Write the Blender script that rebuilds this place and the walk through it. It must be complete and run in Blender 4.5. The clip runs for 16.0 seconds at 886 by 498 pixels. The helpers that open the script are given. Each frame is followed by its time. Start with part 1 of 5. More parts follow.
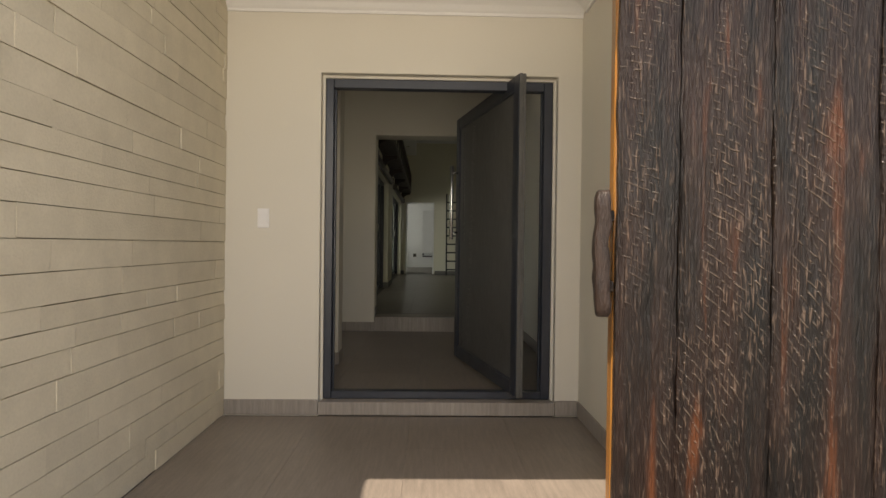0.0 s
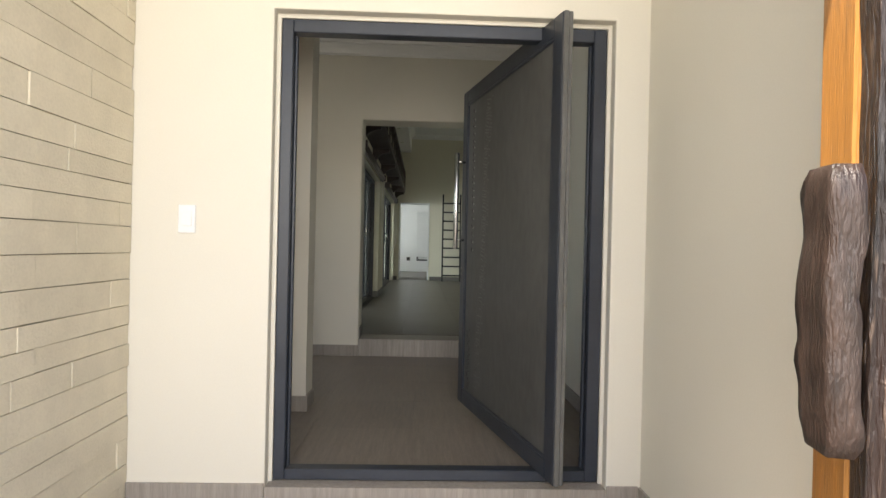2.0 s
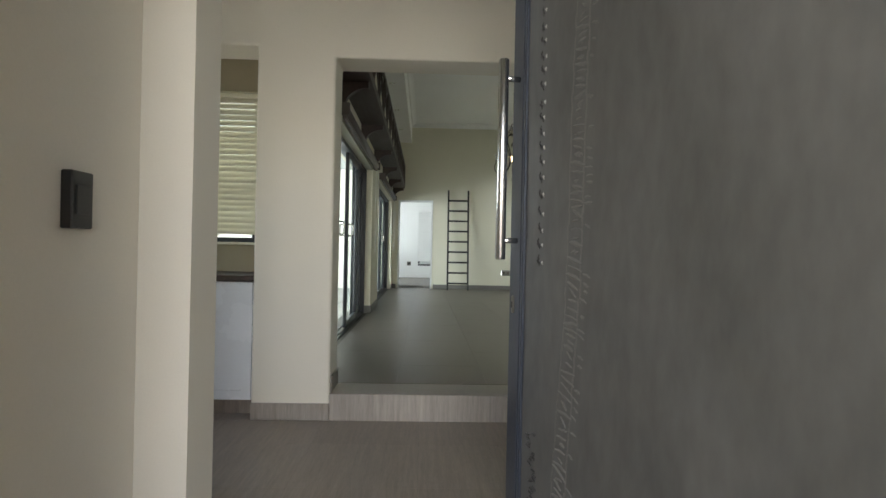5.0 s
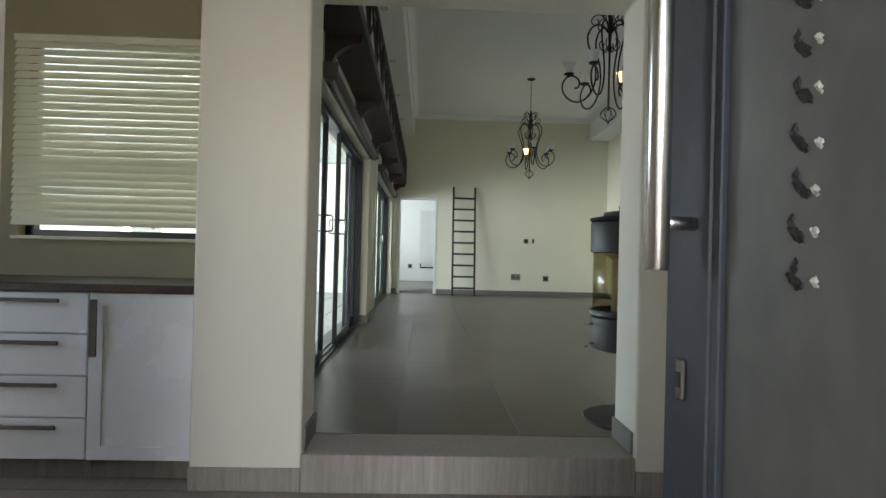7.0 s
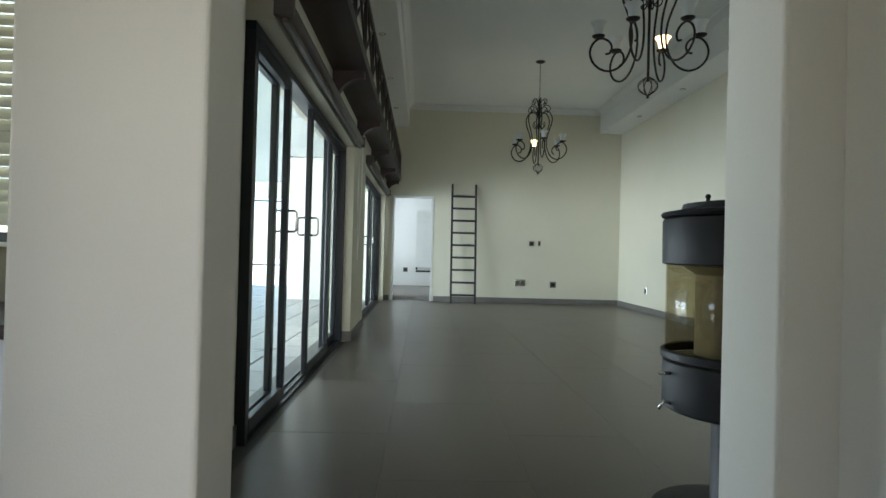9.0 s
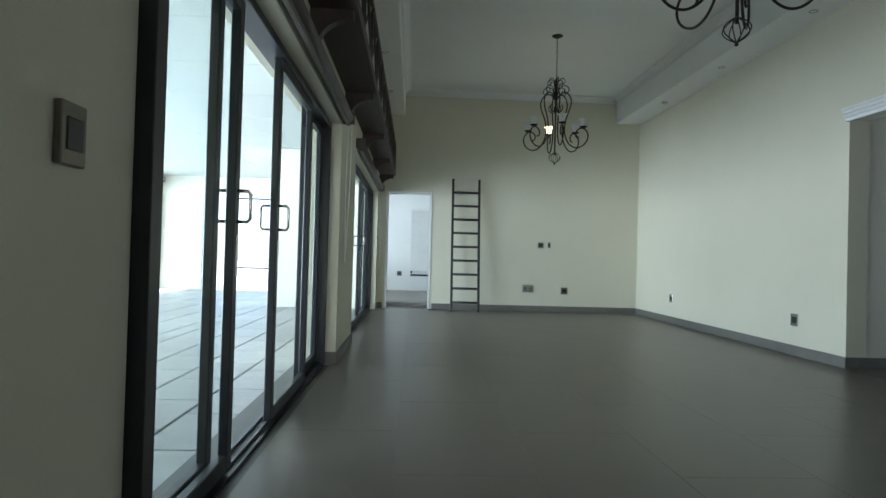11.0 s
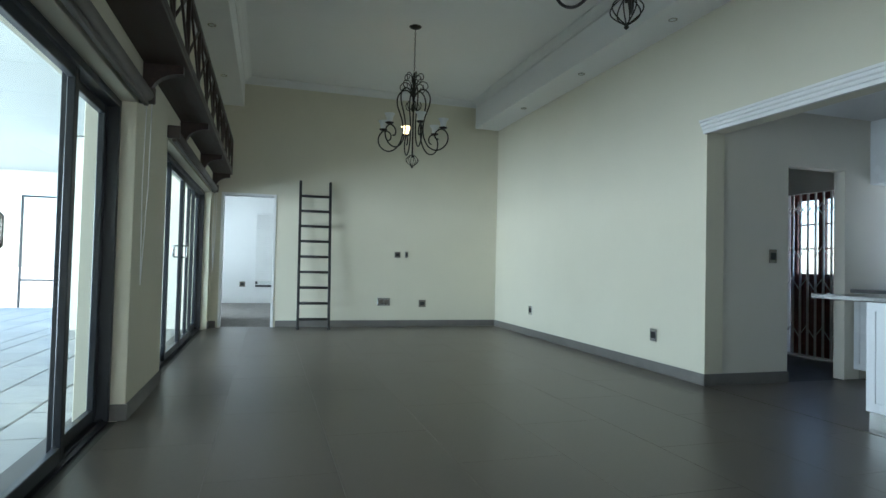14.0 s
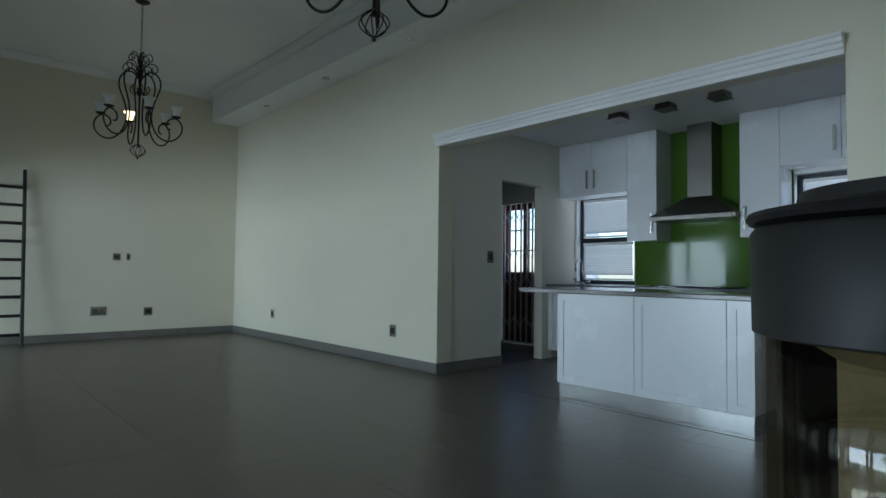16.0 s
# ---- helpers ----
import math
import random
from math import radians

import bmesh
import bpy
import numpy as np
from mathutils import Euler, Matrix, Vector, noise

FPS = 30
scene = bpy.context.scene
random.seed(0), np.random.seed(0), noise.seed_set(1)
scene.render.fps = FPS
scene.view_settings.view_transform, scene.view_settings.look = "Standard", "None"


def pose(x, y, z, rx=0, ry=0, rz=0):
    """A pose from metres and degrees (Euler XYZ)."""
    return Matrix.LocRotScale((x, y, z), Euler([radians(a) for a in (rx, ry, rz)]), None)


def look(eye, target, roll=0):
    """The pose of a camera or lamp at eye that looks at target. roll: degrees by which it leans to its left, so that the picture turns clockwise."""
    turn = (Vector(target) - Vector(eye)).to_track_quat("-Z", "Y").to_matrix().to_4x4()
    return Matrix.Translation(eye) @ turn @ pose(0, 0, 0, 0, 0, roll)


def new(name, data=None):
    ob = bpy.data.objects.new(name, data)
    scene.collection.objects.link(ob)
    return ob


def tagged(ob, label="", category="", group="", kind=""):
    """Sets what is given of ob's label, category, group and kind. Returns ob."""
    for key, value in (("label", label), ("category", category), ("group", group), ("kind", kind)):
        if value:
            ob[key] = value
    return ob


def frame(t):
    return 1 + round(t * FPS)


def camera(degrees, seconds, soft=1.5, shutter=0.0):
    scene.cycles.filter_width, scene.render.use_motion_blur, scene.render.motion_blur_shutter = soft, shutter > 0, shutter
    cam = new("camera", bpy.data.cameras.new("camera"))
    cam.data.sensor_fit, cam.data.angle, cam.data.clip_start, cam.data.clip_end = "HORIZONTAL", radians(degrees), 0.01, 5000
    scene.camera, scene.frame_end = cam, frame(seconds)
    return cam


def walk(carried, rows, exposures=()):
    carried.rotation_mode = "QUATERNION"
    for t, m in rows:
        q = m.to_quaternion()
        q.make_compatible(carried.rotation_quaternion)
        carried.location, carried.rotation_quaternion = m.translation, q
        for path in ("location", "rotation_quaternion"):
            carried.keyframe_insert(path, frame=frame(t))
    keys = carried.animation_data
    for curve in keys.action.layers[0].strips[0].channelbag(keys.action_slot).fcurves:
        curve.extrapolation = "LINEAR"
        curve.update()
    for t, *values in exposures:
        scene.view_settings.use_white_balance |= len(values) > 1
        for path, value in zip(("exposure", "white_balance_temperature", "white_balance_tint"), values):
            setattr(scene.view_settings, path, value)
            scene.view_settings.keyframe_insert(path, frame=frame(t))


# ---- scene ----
cam = camera(74.6, 16.0)
PATH = [
    (0, (0.509, -0.451, 1.108), (0.558, 1.548, 1.096), 0.7),
    (0.5, (0.484, -0.217, 1.087), (0.537, 1.782, 1.076), 0.9),
    (1, (0.437, 0.064, 1.104), (0.499, 2.063, 1.098), 1.0),
    (1.5, (0.435, 0.36, 1.096), (0.505, 2.358, 1.092), 1.1),
    (2, (0.485, 0.717, 1.17), (0.555, 2.716, 1.164), 1.3),
    (2.5, (0.49, 1.039, 1.199), (0.558, 3.038, 1.192), 1.2),
    (3, (0.524, 1.394, 1.19), (0.592, 3.393, 1.187), 1.3),
    (3.5, (0.559, 1.77, 1.18), (0.629, 3.769, 1.182), 1.1),
    (4, (0.523, 2.112, 1.184), (0.589, 4.111, 1.185), 1.1),
    (6.5, (0.42, 3.519, 1.186), (0.486, 5.518, 1.196), 1.3),
    (7, (0.406, 3.802, 1.176), (0.47, 5.801, 1.187), 1.4),
    (7.5, (0.401, 4.071, 1.203), (0.469, 6.07, 1.217), 1.5),
    (8, (0.44, 4.338, 1.217), (0.512, 6.336, 1.23), 1.6),
    (8.5, (0.449, 4.619, 1.215), (0.518, 6.618, 1.229), 1.5),
    (11, (0.34, 6.101, 1.202), (0.441, 8.098, 1.229), 1.6),
    (11.5, (0.366, 6.346, 1.209), (0.468, 8.343, 1.237), 1.6),
    (12, (0.369, 6.559, 1.223), (0.485, 8.556, 1.254), 1.7),
    (12.5, (0.364, 6.669, 1.249), (0.541, 8.661, 1.286), 1.7),
    (13, (0.405, 6.719, 1.24), (0.659, 8.702, 1.281), 1.8),
    (13.5, (0.479, 6.837, 1.267), (0.894, 8.792, 1.316), 1.7),
    (14, (0.546, 6.93, 1.308), (1.122, 8.845, 1.363), 1.4),
    (14.5, (0.529, 6.922, 1.293), (1.343, 8.747, 1.36), 1.3),
    (15, (0.508, 6.932, 1.282), (1.561, 8.631, 1.358), 1.0),
    (15.5, (0.476, 6.907, 1.284), (1.706, 8.482, 1.365), 0.8),
    (16, (0.48, 6.909, 1.288), (1.815, 8.396, 1.369), 0.7),
]
EXPOSURES = [(0, 0.35, 7700, 14), (1.5, 1.35, 6900, 12), (3.0, 1.95, 6800, 12), (4.2, 2.35, 6600, 11), (6.3, 2.3, 6400, 11), (8.7, 2.25, 6100, 9), (11, 2.2, 5750, 7), (13.0, 2.2, 5650, 6), (14.0, 2.25, 5600, 6), (14.6, 1.85, 5600, 7), (15.2, 1.58, 5600, 7), (16, 1.5, 5600, 7)]
walk(cam, [(t, look(eye, target, roll)) for t, eye, target, roll in PATH], EXPOSURES)

# ---- light ----
world = bpy.data.worlds.new("sky")
scene.world = world
world.use_nodes = True
wn = world.node_tree.nodes
sky = wn.new("ShaderNodeTexSky")
sky.sky_type, sky.sun_disc = "NISHITA", False
SUN_ELEV, SUN_AZ = 62.0, 226.0          # degrees; azimuth clockwise from +y, where the sun stands
sky.sun_elevation, sky.sun_rotation = radians(SUN_ELEV), radians(SUN_AZ)
world.node_tree.links.new(sky.outputs[0], wn["Background"].inputs[0])
wn["Background"].inputs[1].default_value = 0.12
sun_data = bpy.data.lights.new("sun", "SUN")
sun_data.energy, sun_data.angle, sun_data.color = 5.0, radians(0.5), (1.0, 0.95, 0.87)
sun_lamp = new("sun", sun_data)
sa, se = radians(SUN_AZ), radians(SUN_ELEV)
sun_lamp.matrix_world = look((math.sin(sa) * math.cos(se) * 30, math.cos(sa) * math.cos(se) * 30, math.sin(se) * 30), (0, 0, 0))


def window_light(eye, target, w, h, power, colour=(0.86, 0.95, 1.0)):
    """Daylight that enters by an opening."""
    data = bpy.data.lights.new("window_light", "AREA")
    data.shape, data.size, data.size_y, data.energy, data.color = "RECTANGLE", w, h, power, colour
    lamp = new("window_light", data)
    lamp.matrix_world = look(eye, target)
    return lamp


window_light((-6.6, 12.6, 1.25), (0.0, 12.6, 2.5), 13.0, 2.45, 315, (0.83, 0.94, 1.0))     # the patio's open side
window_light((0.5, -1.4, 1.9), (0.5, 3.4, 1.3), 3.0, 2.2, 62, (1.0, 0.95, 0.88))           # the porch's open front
window_light((7.16, 10.94, 1.74), (5.0, 10.9, 1.6), 0.95, 1.2, 1.5, (0.68, 0.76, 1.0))    # kitchen windows
window_light((7.16, 8.36, 1.74), (5.0, 8.36, 1.6), 0.95, 1.2, 1.3, (0.68, 0.76, 1.0))
window_light((-1.32, 7.42, 1.78), (-1.32, 6.0, 1.7), 1.2, 1.3, 0.5, (0.95, 1.0, 0.9))       # servery window
window_light((-2.85, 5.5, 1.6), (1.5, 5.5, 1.4), 1.3, 1.2, 1.4, (1.0, 0.98, 0.95))           # unseen hall side window, added to brighten the hall
window_light((-2.2, 19.2, 1.5), (2.0, 19.2, 1.4), 2.0, 1.6, 17, (0.86, 0.97, 1.0))         # added bedroom light, in an unseen opening of its left wall

# ---- materials ----


def material(name, colour, rough=0.6, metal=0.0, vary=0.08, scale=3.0, bump=0.05, fine=60.0, stretch=(1, 1, 1), spec=0.5, per_piece=0.0, coat=0.0, gloss_vary=0.05):
    """Colour with variation at two scales, fine relief and uneven gloss, at real-world size."""
    m = bpy.data.materials.new(name)
    m.use_nodes = True
    nt = m.node_tree
    nd, ln = nt.nodes, nt.links
    b = nd["Principled BSDF"]
    b.inputs["Metallic"].default_value = metal
    b.inputs["Specular IOR Level"].default_value = spec
    b.inputs["Coat Weight"].default_value = coat
    b.inputs["Coat Roughness"].default_value = 0.12
    co = nd.new("ShaderNodeTexCoord")
    mp = nd.new("ShaderNodeMapping")
    mp.inputs["Scale"].default_value = stretch
    geo = nd.new("ShaderNodeNewGeometry")
    ln.new(geo.outputs["Position"], mp.inputs["Vector"])
    n1, n2 = nd.new("ShaderNodeTexNoise"), nd.new("ShaderNodeTexNoise")
    n1.inputs["Scale"].default_value, n1.inputs["Detail"].default_value = scale, 5
    n2.inputs["Scale"].default_value, n2.inputs["Detail"].default_value = fine, 4
    ln.new(mp.outputs[0], n1.inputs["Vector"])
    ln.new(mp.outputs[0], n2.inputs["Vector"])
    add = nd.new("ShaderNodeMath")
    add.operation = "MULTIPLY_ADD"
    ln.new(n1.outputs[0], add.inputs[0])
    add.inputs[1].default_value = 1.0
    half = nd.new("ShaderNodeMath")
    half.operation = "MULTIPLY"
    half.inputs[1].default_value = 0.6
    ln.new(n2.outputs[0], half.inputs[0])
    ln.new(half.outputs[0], add.inputs[2])
    last = add
    if per_piece:
        info = nd.new("ShaderNodeObjectInfo")
        pp = nd.new("ShaderNodeMath")
        pp.operation = "MULTIPLY_ADD"
        pp.inputs[1].default_value = per_piece
        ln.new(info.outputs["Random"], pp.inputs[0])
        ln.new(add.outputs[0], pp.inputs[2])
        last = pp
    ramp = nd.new("ShaderNodeMapRange")
    ramp.inputs[1].default_value, ramp.inputs[2].default_value = 0.45, 1.15 + per_piece
    ramp.inputs[3].default_value, ramp.inputs[4].default_value = 1 - vary * 1.6, 1 + vary * 1.6
    ln.new(last.outputs[0], ramp.inputs[0])
    mix = nd.new("ShaderNodeVectorMath")
    mix.operation = "SCALE"
    mix.inputs[0].default_value = colour
    ln.new(ramp.outputs[0], mix.inputs["Scale"])
    ln.new(mix.outputs[0], b.inputs["Base Color"])
    rr = nd.new("ShaderNodeMapRange")
    rr.inputs[1].default_value, rr.inputs[2].default_value = 0.3, 0.7
    rr.inputs[3].default_value, rr.inputs[4].default_value = max(rough - gloss_vary, 0.02), min(rough + gloss_vary, 1)
    ln.new(n1.outputs[0], rr.inputs[0])
    ln.new(rr.outputs[0], b.inputs["Roughness"])
    bp = nd.new("ShaderNodeBump")
    bp.inputs["Strength"].default_value, bp.inputs["Distance"].default_value = bump, 0.01
    ln.new(n2.outputs[0], bp.inputs["Height"])
    ln.new(bp.outputs[0], b.inputs["Normal"])
    return m


def glass(name, colour=(0.965, 0.98, 0.978), gloss=0.035):
    m = bpy.data.materials.new(name)
    m.use_nodes = True
    nd, ln = m.node_tree.nodes, m.node_tree.links
    nd.remove(nd["Principled BSDF"])
    tr, gl, mx = nd.new("ShaderNodeBsdfTransparent"), nd.new("ShaderNodeBsdfGlossy"), nd.new("ShaderNodeMixShader")
    tr.inputs[0].default_value = (*colour, 1)
    gl.inputs["Roughness"].default_value = 0.02
    mx.inputs[0].default_value = gloss
    ln.new(tr.outputs[0], mx.inputs[1])
    ln.new(gl.outputs[0], mx.inputs[2])
    ln.new(mx.outputs[0], nd["Material Output"].inputs[0])
    return m


def glowing(name, colour, power):
    m = bpy.data.materials.new(name)
    m.use_nodes = True
    b = m.node_tree.nodes["Principled BSDF"]
    b.inputs["Base Color"].default_value = (*colour, 1)
    b.inputs["Emission Color"].default_value = (*colour, 1)
    b.inputs["Emission Strength"].default_value = power
    return m


# living-room copy of the cream paint, warm light put into its colour
M_WALL_IN = material("wall_paint_warm_lit", (0.70, 0.668, 0.535), 0.75, vary=0.025, scale=1.2, bump=0.06, fine=140)
M_WALL = material("wall_paint_cream", (0.70, 0.67, 0.585), 0.75, vary=0.025, scale=1.2, bump=0.06, fine=140)
# patio ceiling white, with its shade put into the colour as grey
M_BOARD = material("ceiling_board_dimmed", (0.44, 0.47, 0.455), 0.7, vary=0.03, scale=1.5, bump=0.02, fine=80)
# door's edge strip, paler than the steel: street light put into the colour
M_SEAL = material("street_lit_edge_seal", (0.11, 0.11, 0.105), 0.45, vary=0.12, scale=9, bump=0.05)
M_CEIL = material("ceiling_paint_white", (0.84, 0.84, 0.82), 0.8, vary=0.02, scale=1.0, bump=0.03, fine=120)
M_TRIM = material("cornice_white", (0.82, 0.82, 0.80), 0.6, vary=0.02, bump=0.02)
M_STONE = material("stone_strip_cream", (0.66, 0.60, 0.47), 0.85, vary=0.09, scale=7, bump=0.25, fine=90, per_piece=0.35)
M_GROUT = material("stone_bedding_shadow", (0.40, 0.35, 0.27), 0.95, vary=0.1, bump=0.3)
M_STEPT = material("striated_tile", (0.23, 0.195, 0.165), 0.42, vary=0.22, scale=6, bump=0.10, fine=40, stretch=(9, 0.7, 0.7), per_piece=0.1)
M_STEPX = material("striated_tile_upright", (0.30, 0.27, 0.24), 0.45, vary=0.2, scale=6, bump=0.10, fine=40, stretch=(9, 9, 0.5), per_piece=0.1)
M_TILE = material("grey_floor_tile", (0.118, 0.099, 0.082), 0.33, vary=0.07, scale=2.2, bump=0.03, fine=70, per_piece=0.05, spec=0.5, gloss_vary=0.012)
M_JOINT = material("tile_joint", (0.085, 0.080, 0.072), 0.5, vary=0.1)
M_BASE = material("grey_baseboard_tile", (0.17, 0.16, 0.145), 0.45, vary=0.12, scale=8, bump=0.05, per_piece=0.1)
M_STEEL = material("charcoal_painted_steel", (0.025, 0.031, 0.044), 0.38, vary=0.12, scale=6, bump=0.05, coat=0.2)
M_PANEL = material("charcoal_door_sheet", (0.085, 0.086, 0.083), 0.5, vary=0.22, scale=3, bump=0.10, fine=24, stretch=(1, 1, 0.5), gloss_vary=0.1)
M_HOOD = material("dull_stainless", (0.20, 0.19, 0.175), 0.32, metal=1.0, vary=0.06, bump=0.02, fine=200)
M_CHROME = material("brushed_stainless", (0.62, 0.62, 0.60), 0.22, metal=1.0, vary=0.05, bump=0.02, fine=200, stretch=(1, 1, 0.05))
M_ALU = material("black_aluminium", (0.018, 0.022, 0.028), 0.35, vary=0.1, bump=0.02)
M_WOOD = material("dark_stained_wood", (0.045, 0.028, 0.022), 0.5, vary=0.3, scale=5, bump=0.08, fine=40, stretch=(6, 0.6, 6))
M_LADDER = material("black_stained_wood", (0.018, 0.016, 0.014), 0.5, vary=0.3, scale=8, bump=0.08, stretch=(5, 5, 0.7))
M_IRON = material("wrought_iron_brown", (0.030, 0.026, 0.022), 0.45, metal=0.6, vary=0.25, scale=20, bump=0.1)
M_SHADE = material("frosted_glass_white", (0.72, 0.74, 0.72), 0.35, vary=0.03, bump=0.01)
M_CAB = material("white_cabinet_lacquer", (0.74, 0.76, 0.78), 0.25, vary=0.02, bump=0.01, spec=0.5)
M_COUNTER = material("dark_brown_worktop", (0.055, 0.038, 0.030), 0.48, vary=0.25, scale=30, bump=0.02)
M_STONETOP = material("grey_granite_worktop", (0.16, 0.16, 0.155), 0.16, vary=0.25, scale=60, bump=0.01, fine=300)
M_GREEN = material("green_glass_splashback", (0.075, 0.15, 0.022), 0.07, vary=0.03, bump=0.0, spec=0.35)
M_BLIND = material("blind_slat_cream", (0.62, 0.60, 0.46), 0.45, vary=0.03, bump=0.01)
M_BLINDW = material("blind_slat_white", (0.80, 0.80, 0.78), 0.45, vary=0.03, bump=0.01)
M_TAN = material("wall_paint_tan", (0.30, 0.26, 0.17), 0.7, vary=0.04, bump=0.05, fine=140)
M_PLATE = material("bronze_switch_plate", (0.20, 0.18, 0.15), 0.35, metal=0.7, vary=0.1, bump=0.02)
M_DARK = material("black_plastic", (0.015, 0.015, 0.015), 0.4, vary=0.1)
M_WPLATE = material("white_plastic", (0.82, 0.82, 0.82), 0.35, vary=0.02, bump=0.0)
M_SLATE = material("patio_flagstone", (0.33, 0.33, 0.315), 0.42, vary=0.2, scale=5, bump=0.35, fine=14, per_piece=0.35)
M_GROUND = material("paved_ground", (0.40, 0.38, 0.34), 0.9, vary=0.15, scale=1.5, bump=0.2)
M_CARPET = material("grey_carpet", (0.30, 0.28, 0.26), 0.95, vary=0.15, scale=8, bump=0.5, fine=220)
M_STOVE = material("black_stove_steel", (0.010, 0.010, 0.011), 0.55, vary=0.15, scale=8, bump=0.03)
M_STOVEG = glass("smoked_stove_glass", (0.80, 0.77, 0.68), 0.06)
M_LINING = material("pale_firebrick_lining", (0.44, 0.40, 0.30), 0.9, vary=0.15, scale=9, bump=0.1)
M_HOB = material("black_hob_glass", (0.012, 0.012, 0.012), 0.08, vary=0.1, bump=0.0)
M_REDWOOD = material("red_brown_door_wood", (0.13, 0.035, 0.028), 0.4, vary=0.25, scale=6, stretch=(6, 6, 0.6))
M_HEDGE = material("garden_green", (0.06, 0.10, 0.035), 0.9, vary=0.4, scale=3, bump=0.5, fine=12)
M_PELMET = material("bronze_blind_tube", (0.10, 0.085, 0.072), 0.45, vary=0.15, bump=0.03)
M_GLASS = glass("clear_glass")
M_GLOW = glowing("lit_bulb_glass", (1.0, 0.72, 0.32), 1.3)
M_SPOT = glowing("downlight_glow", (1.0, 0.92, 0.8), 2.5)


def timber_material():
    """Rough-sawn, oiled old timber: dark streaks, ochre and pale worn ridges, arc saw marks."""
    m = bpy.data.materials.new("rough_sawn_old_timber")
    m.use_nodes = True
    nd, ln = m.node_tree.nodes, m.node_tree.links
    b = nd["Principled BSDF"]
    co, mp = nd.new("ShaderNodeTexCoord"), nd.new("ShaderNodeMapping")
    mp.inputs["Scale"].default_value = (1, 1, 0.10)
    ln.new(co.outputs["Object"], mp.inputs[0])
    n1, n2, n3 = nd.new("ShaderNodeTexNoise"), nd.new("ShaderNodeTexNoise"), nd.new("ShaderNodeTexNoise")
    for n, s in ((n1, 12), (n2, 130), (n3, 34)):
        n.inputs["Scale"].default_value, n.inputs["Detail"].default_value = s, 8
        n.inputs["Distortion"].default_value = 0.4
    ln.new(mp.outputs[0], n1.inputs["Vector"])
    ln.new(mp.outputs[0], n2.inputs["Vector"])
    ln.new(co.outputs["Object"], n3.inputs["Vector"])
    w = nd.new("ShaderNodeTexWave")
    w.wave_type, w.rings_direction = "RINGS", "Y"
    w.inputs["Scale"].default_value, w.inputs["Distortion"].default_value, w.inputs["Detail"].default_value = 13.0, 2.2, 4
    w.inputs["Detail Scale"].default_value = 1.4
    off = nd.new("ShaderNodeMapping")
    off.inputs["Location"].default_value = (0.35, 0, -0.15)
    ln.new(co.outputs["Object"], off.inputs[0])
    ln.new(off.outputs[0], w.inputs["Vector"])

    def ranged(src, a, b, lo=0.0, hi=1.0):
        r = nd.new("ShaderNodeMapRange")
        r.inputs[1].default_value, r.inputs[2].default_value, r.inputs[3].default_value, r.inputs[4].default_value = a, b, lo, hi
        ln.new(src, r.inputs[0])
        return r.outputs[0]

    def times(a, b):
        k = nd.new("ShaderNodeMath")
        k.operation = "MULTIPLY"
        ln.new(a, k.inputs[0])
        ln.new(b, k.inputs[1])
        return k.outputs[0]
    big = nd.new("ShaderNodeTexNoise")
    big.inputs["Scale"].default_value, big.inputs["Detail"].default_value = 5.0, 3
    ln.new(mp.outputs[0], big.inputs["Vector"])
    r1 = nd.new("ShaderNodeValToRGB")
    r1.color_ramp.elements[0].position, r1.color_ramp.elements[0].color = 0.36, (0.006, 0.005, 0.0045, 1)
    r1.color_ramp.elements[1].position, r1.color_ramp.elements[1].color = 0.78, (0.15, 0.046, 0.015, 1)
    e = r1.color_ramp.elements.new(0.60)
    e.color = (0.022, 0.011, 0.008, 1)
    ln.new(n1.outputs[0], r1.inputs[0])
    # saw arcs show only in patches and break up along the grain
    arcs = times(times(ranged(w.outputs["Fac"], 0.76, 1.0), ranged(n3.outputs[0], 0.47, 0.64)), ranged(big.outputs[0], 0.49, 0.60))
    worn = times(ranged(n2.outputs[0], 0.57, 0.66), ranged(big.outputs[0], 0.36, 0.60))
    mx = nd.new("ShaderNodeMix")
    mx.data_type = "RGBA"
    ln.new(ranged(arcs, 0.0, 1.0, 0.0, 0.42), mx.inputs["Factor"])
    ln.new(r1.outputs[0], mx.inputs["A"])
    mx.inputs["B"].default_value = (0.33, 0.26, 0.20, 1)
    mx2 = nd.new("ShaderNodeMix")
    mx2.data_type = "RGBA"
    ln.new(ranged(worn, 0.0, 1.0, 0.0, 0.34), mx2.inputs["Factor"])
    ln.new(mx.outputs["Result"], mx2.inputs["A"])
    mx2.inputs["B"].default_value = (0.33, 0.23, 0.17, 1)
    ln.new(mx2.outputs["Result"], b.inputs["Base Color"])
    b.inputs["Roughness"].default_value = 0.36
    b.inputs["Specular IOR Level"].default_value = 0.5
    bp = nd.new("ShaderNodeBump")
    bp.inputs["Strength"].default_value, bp.inputs["Distance"].default_value = 1.0, 0.014
    sm = nd.new("ShaderNodeMath")
    sm.operation = "MULTIPLY_ADD"
    ln.new(arcs, sm.inputs[0])
    sm.inputs[1].default_value = 0.5
    ln.new(n2.outputs[0], sm.inputs[2])
    ln.new(sm.outputs[0], bp.inputs["Height"])
    ln.new(bp.outputs[0], b.inputs["Normal"])
    return m


M_TIMBER = timber_material()
M_BARK = material("dark_oiled_bark", (0.030, 0.017, 0.012), 0.42, vary=0.4, scale=14, bump=0.6, fine=70, stretch=(3, 3, 0.6))
M_OCHRE = material("varnished_ochre_timber", (0.33, 0.145, 0.032), 0.35, vary=0.2, scale=14, bump=0.2, fine=60, stretch=(4, 4, 0.3))

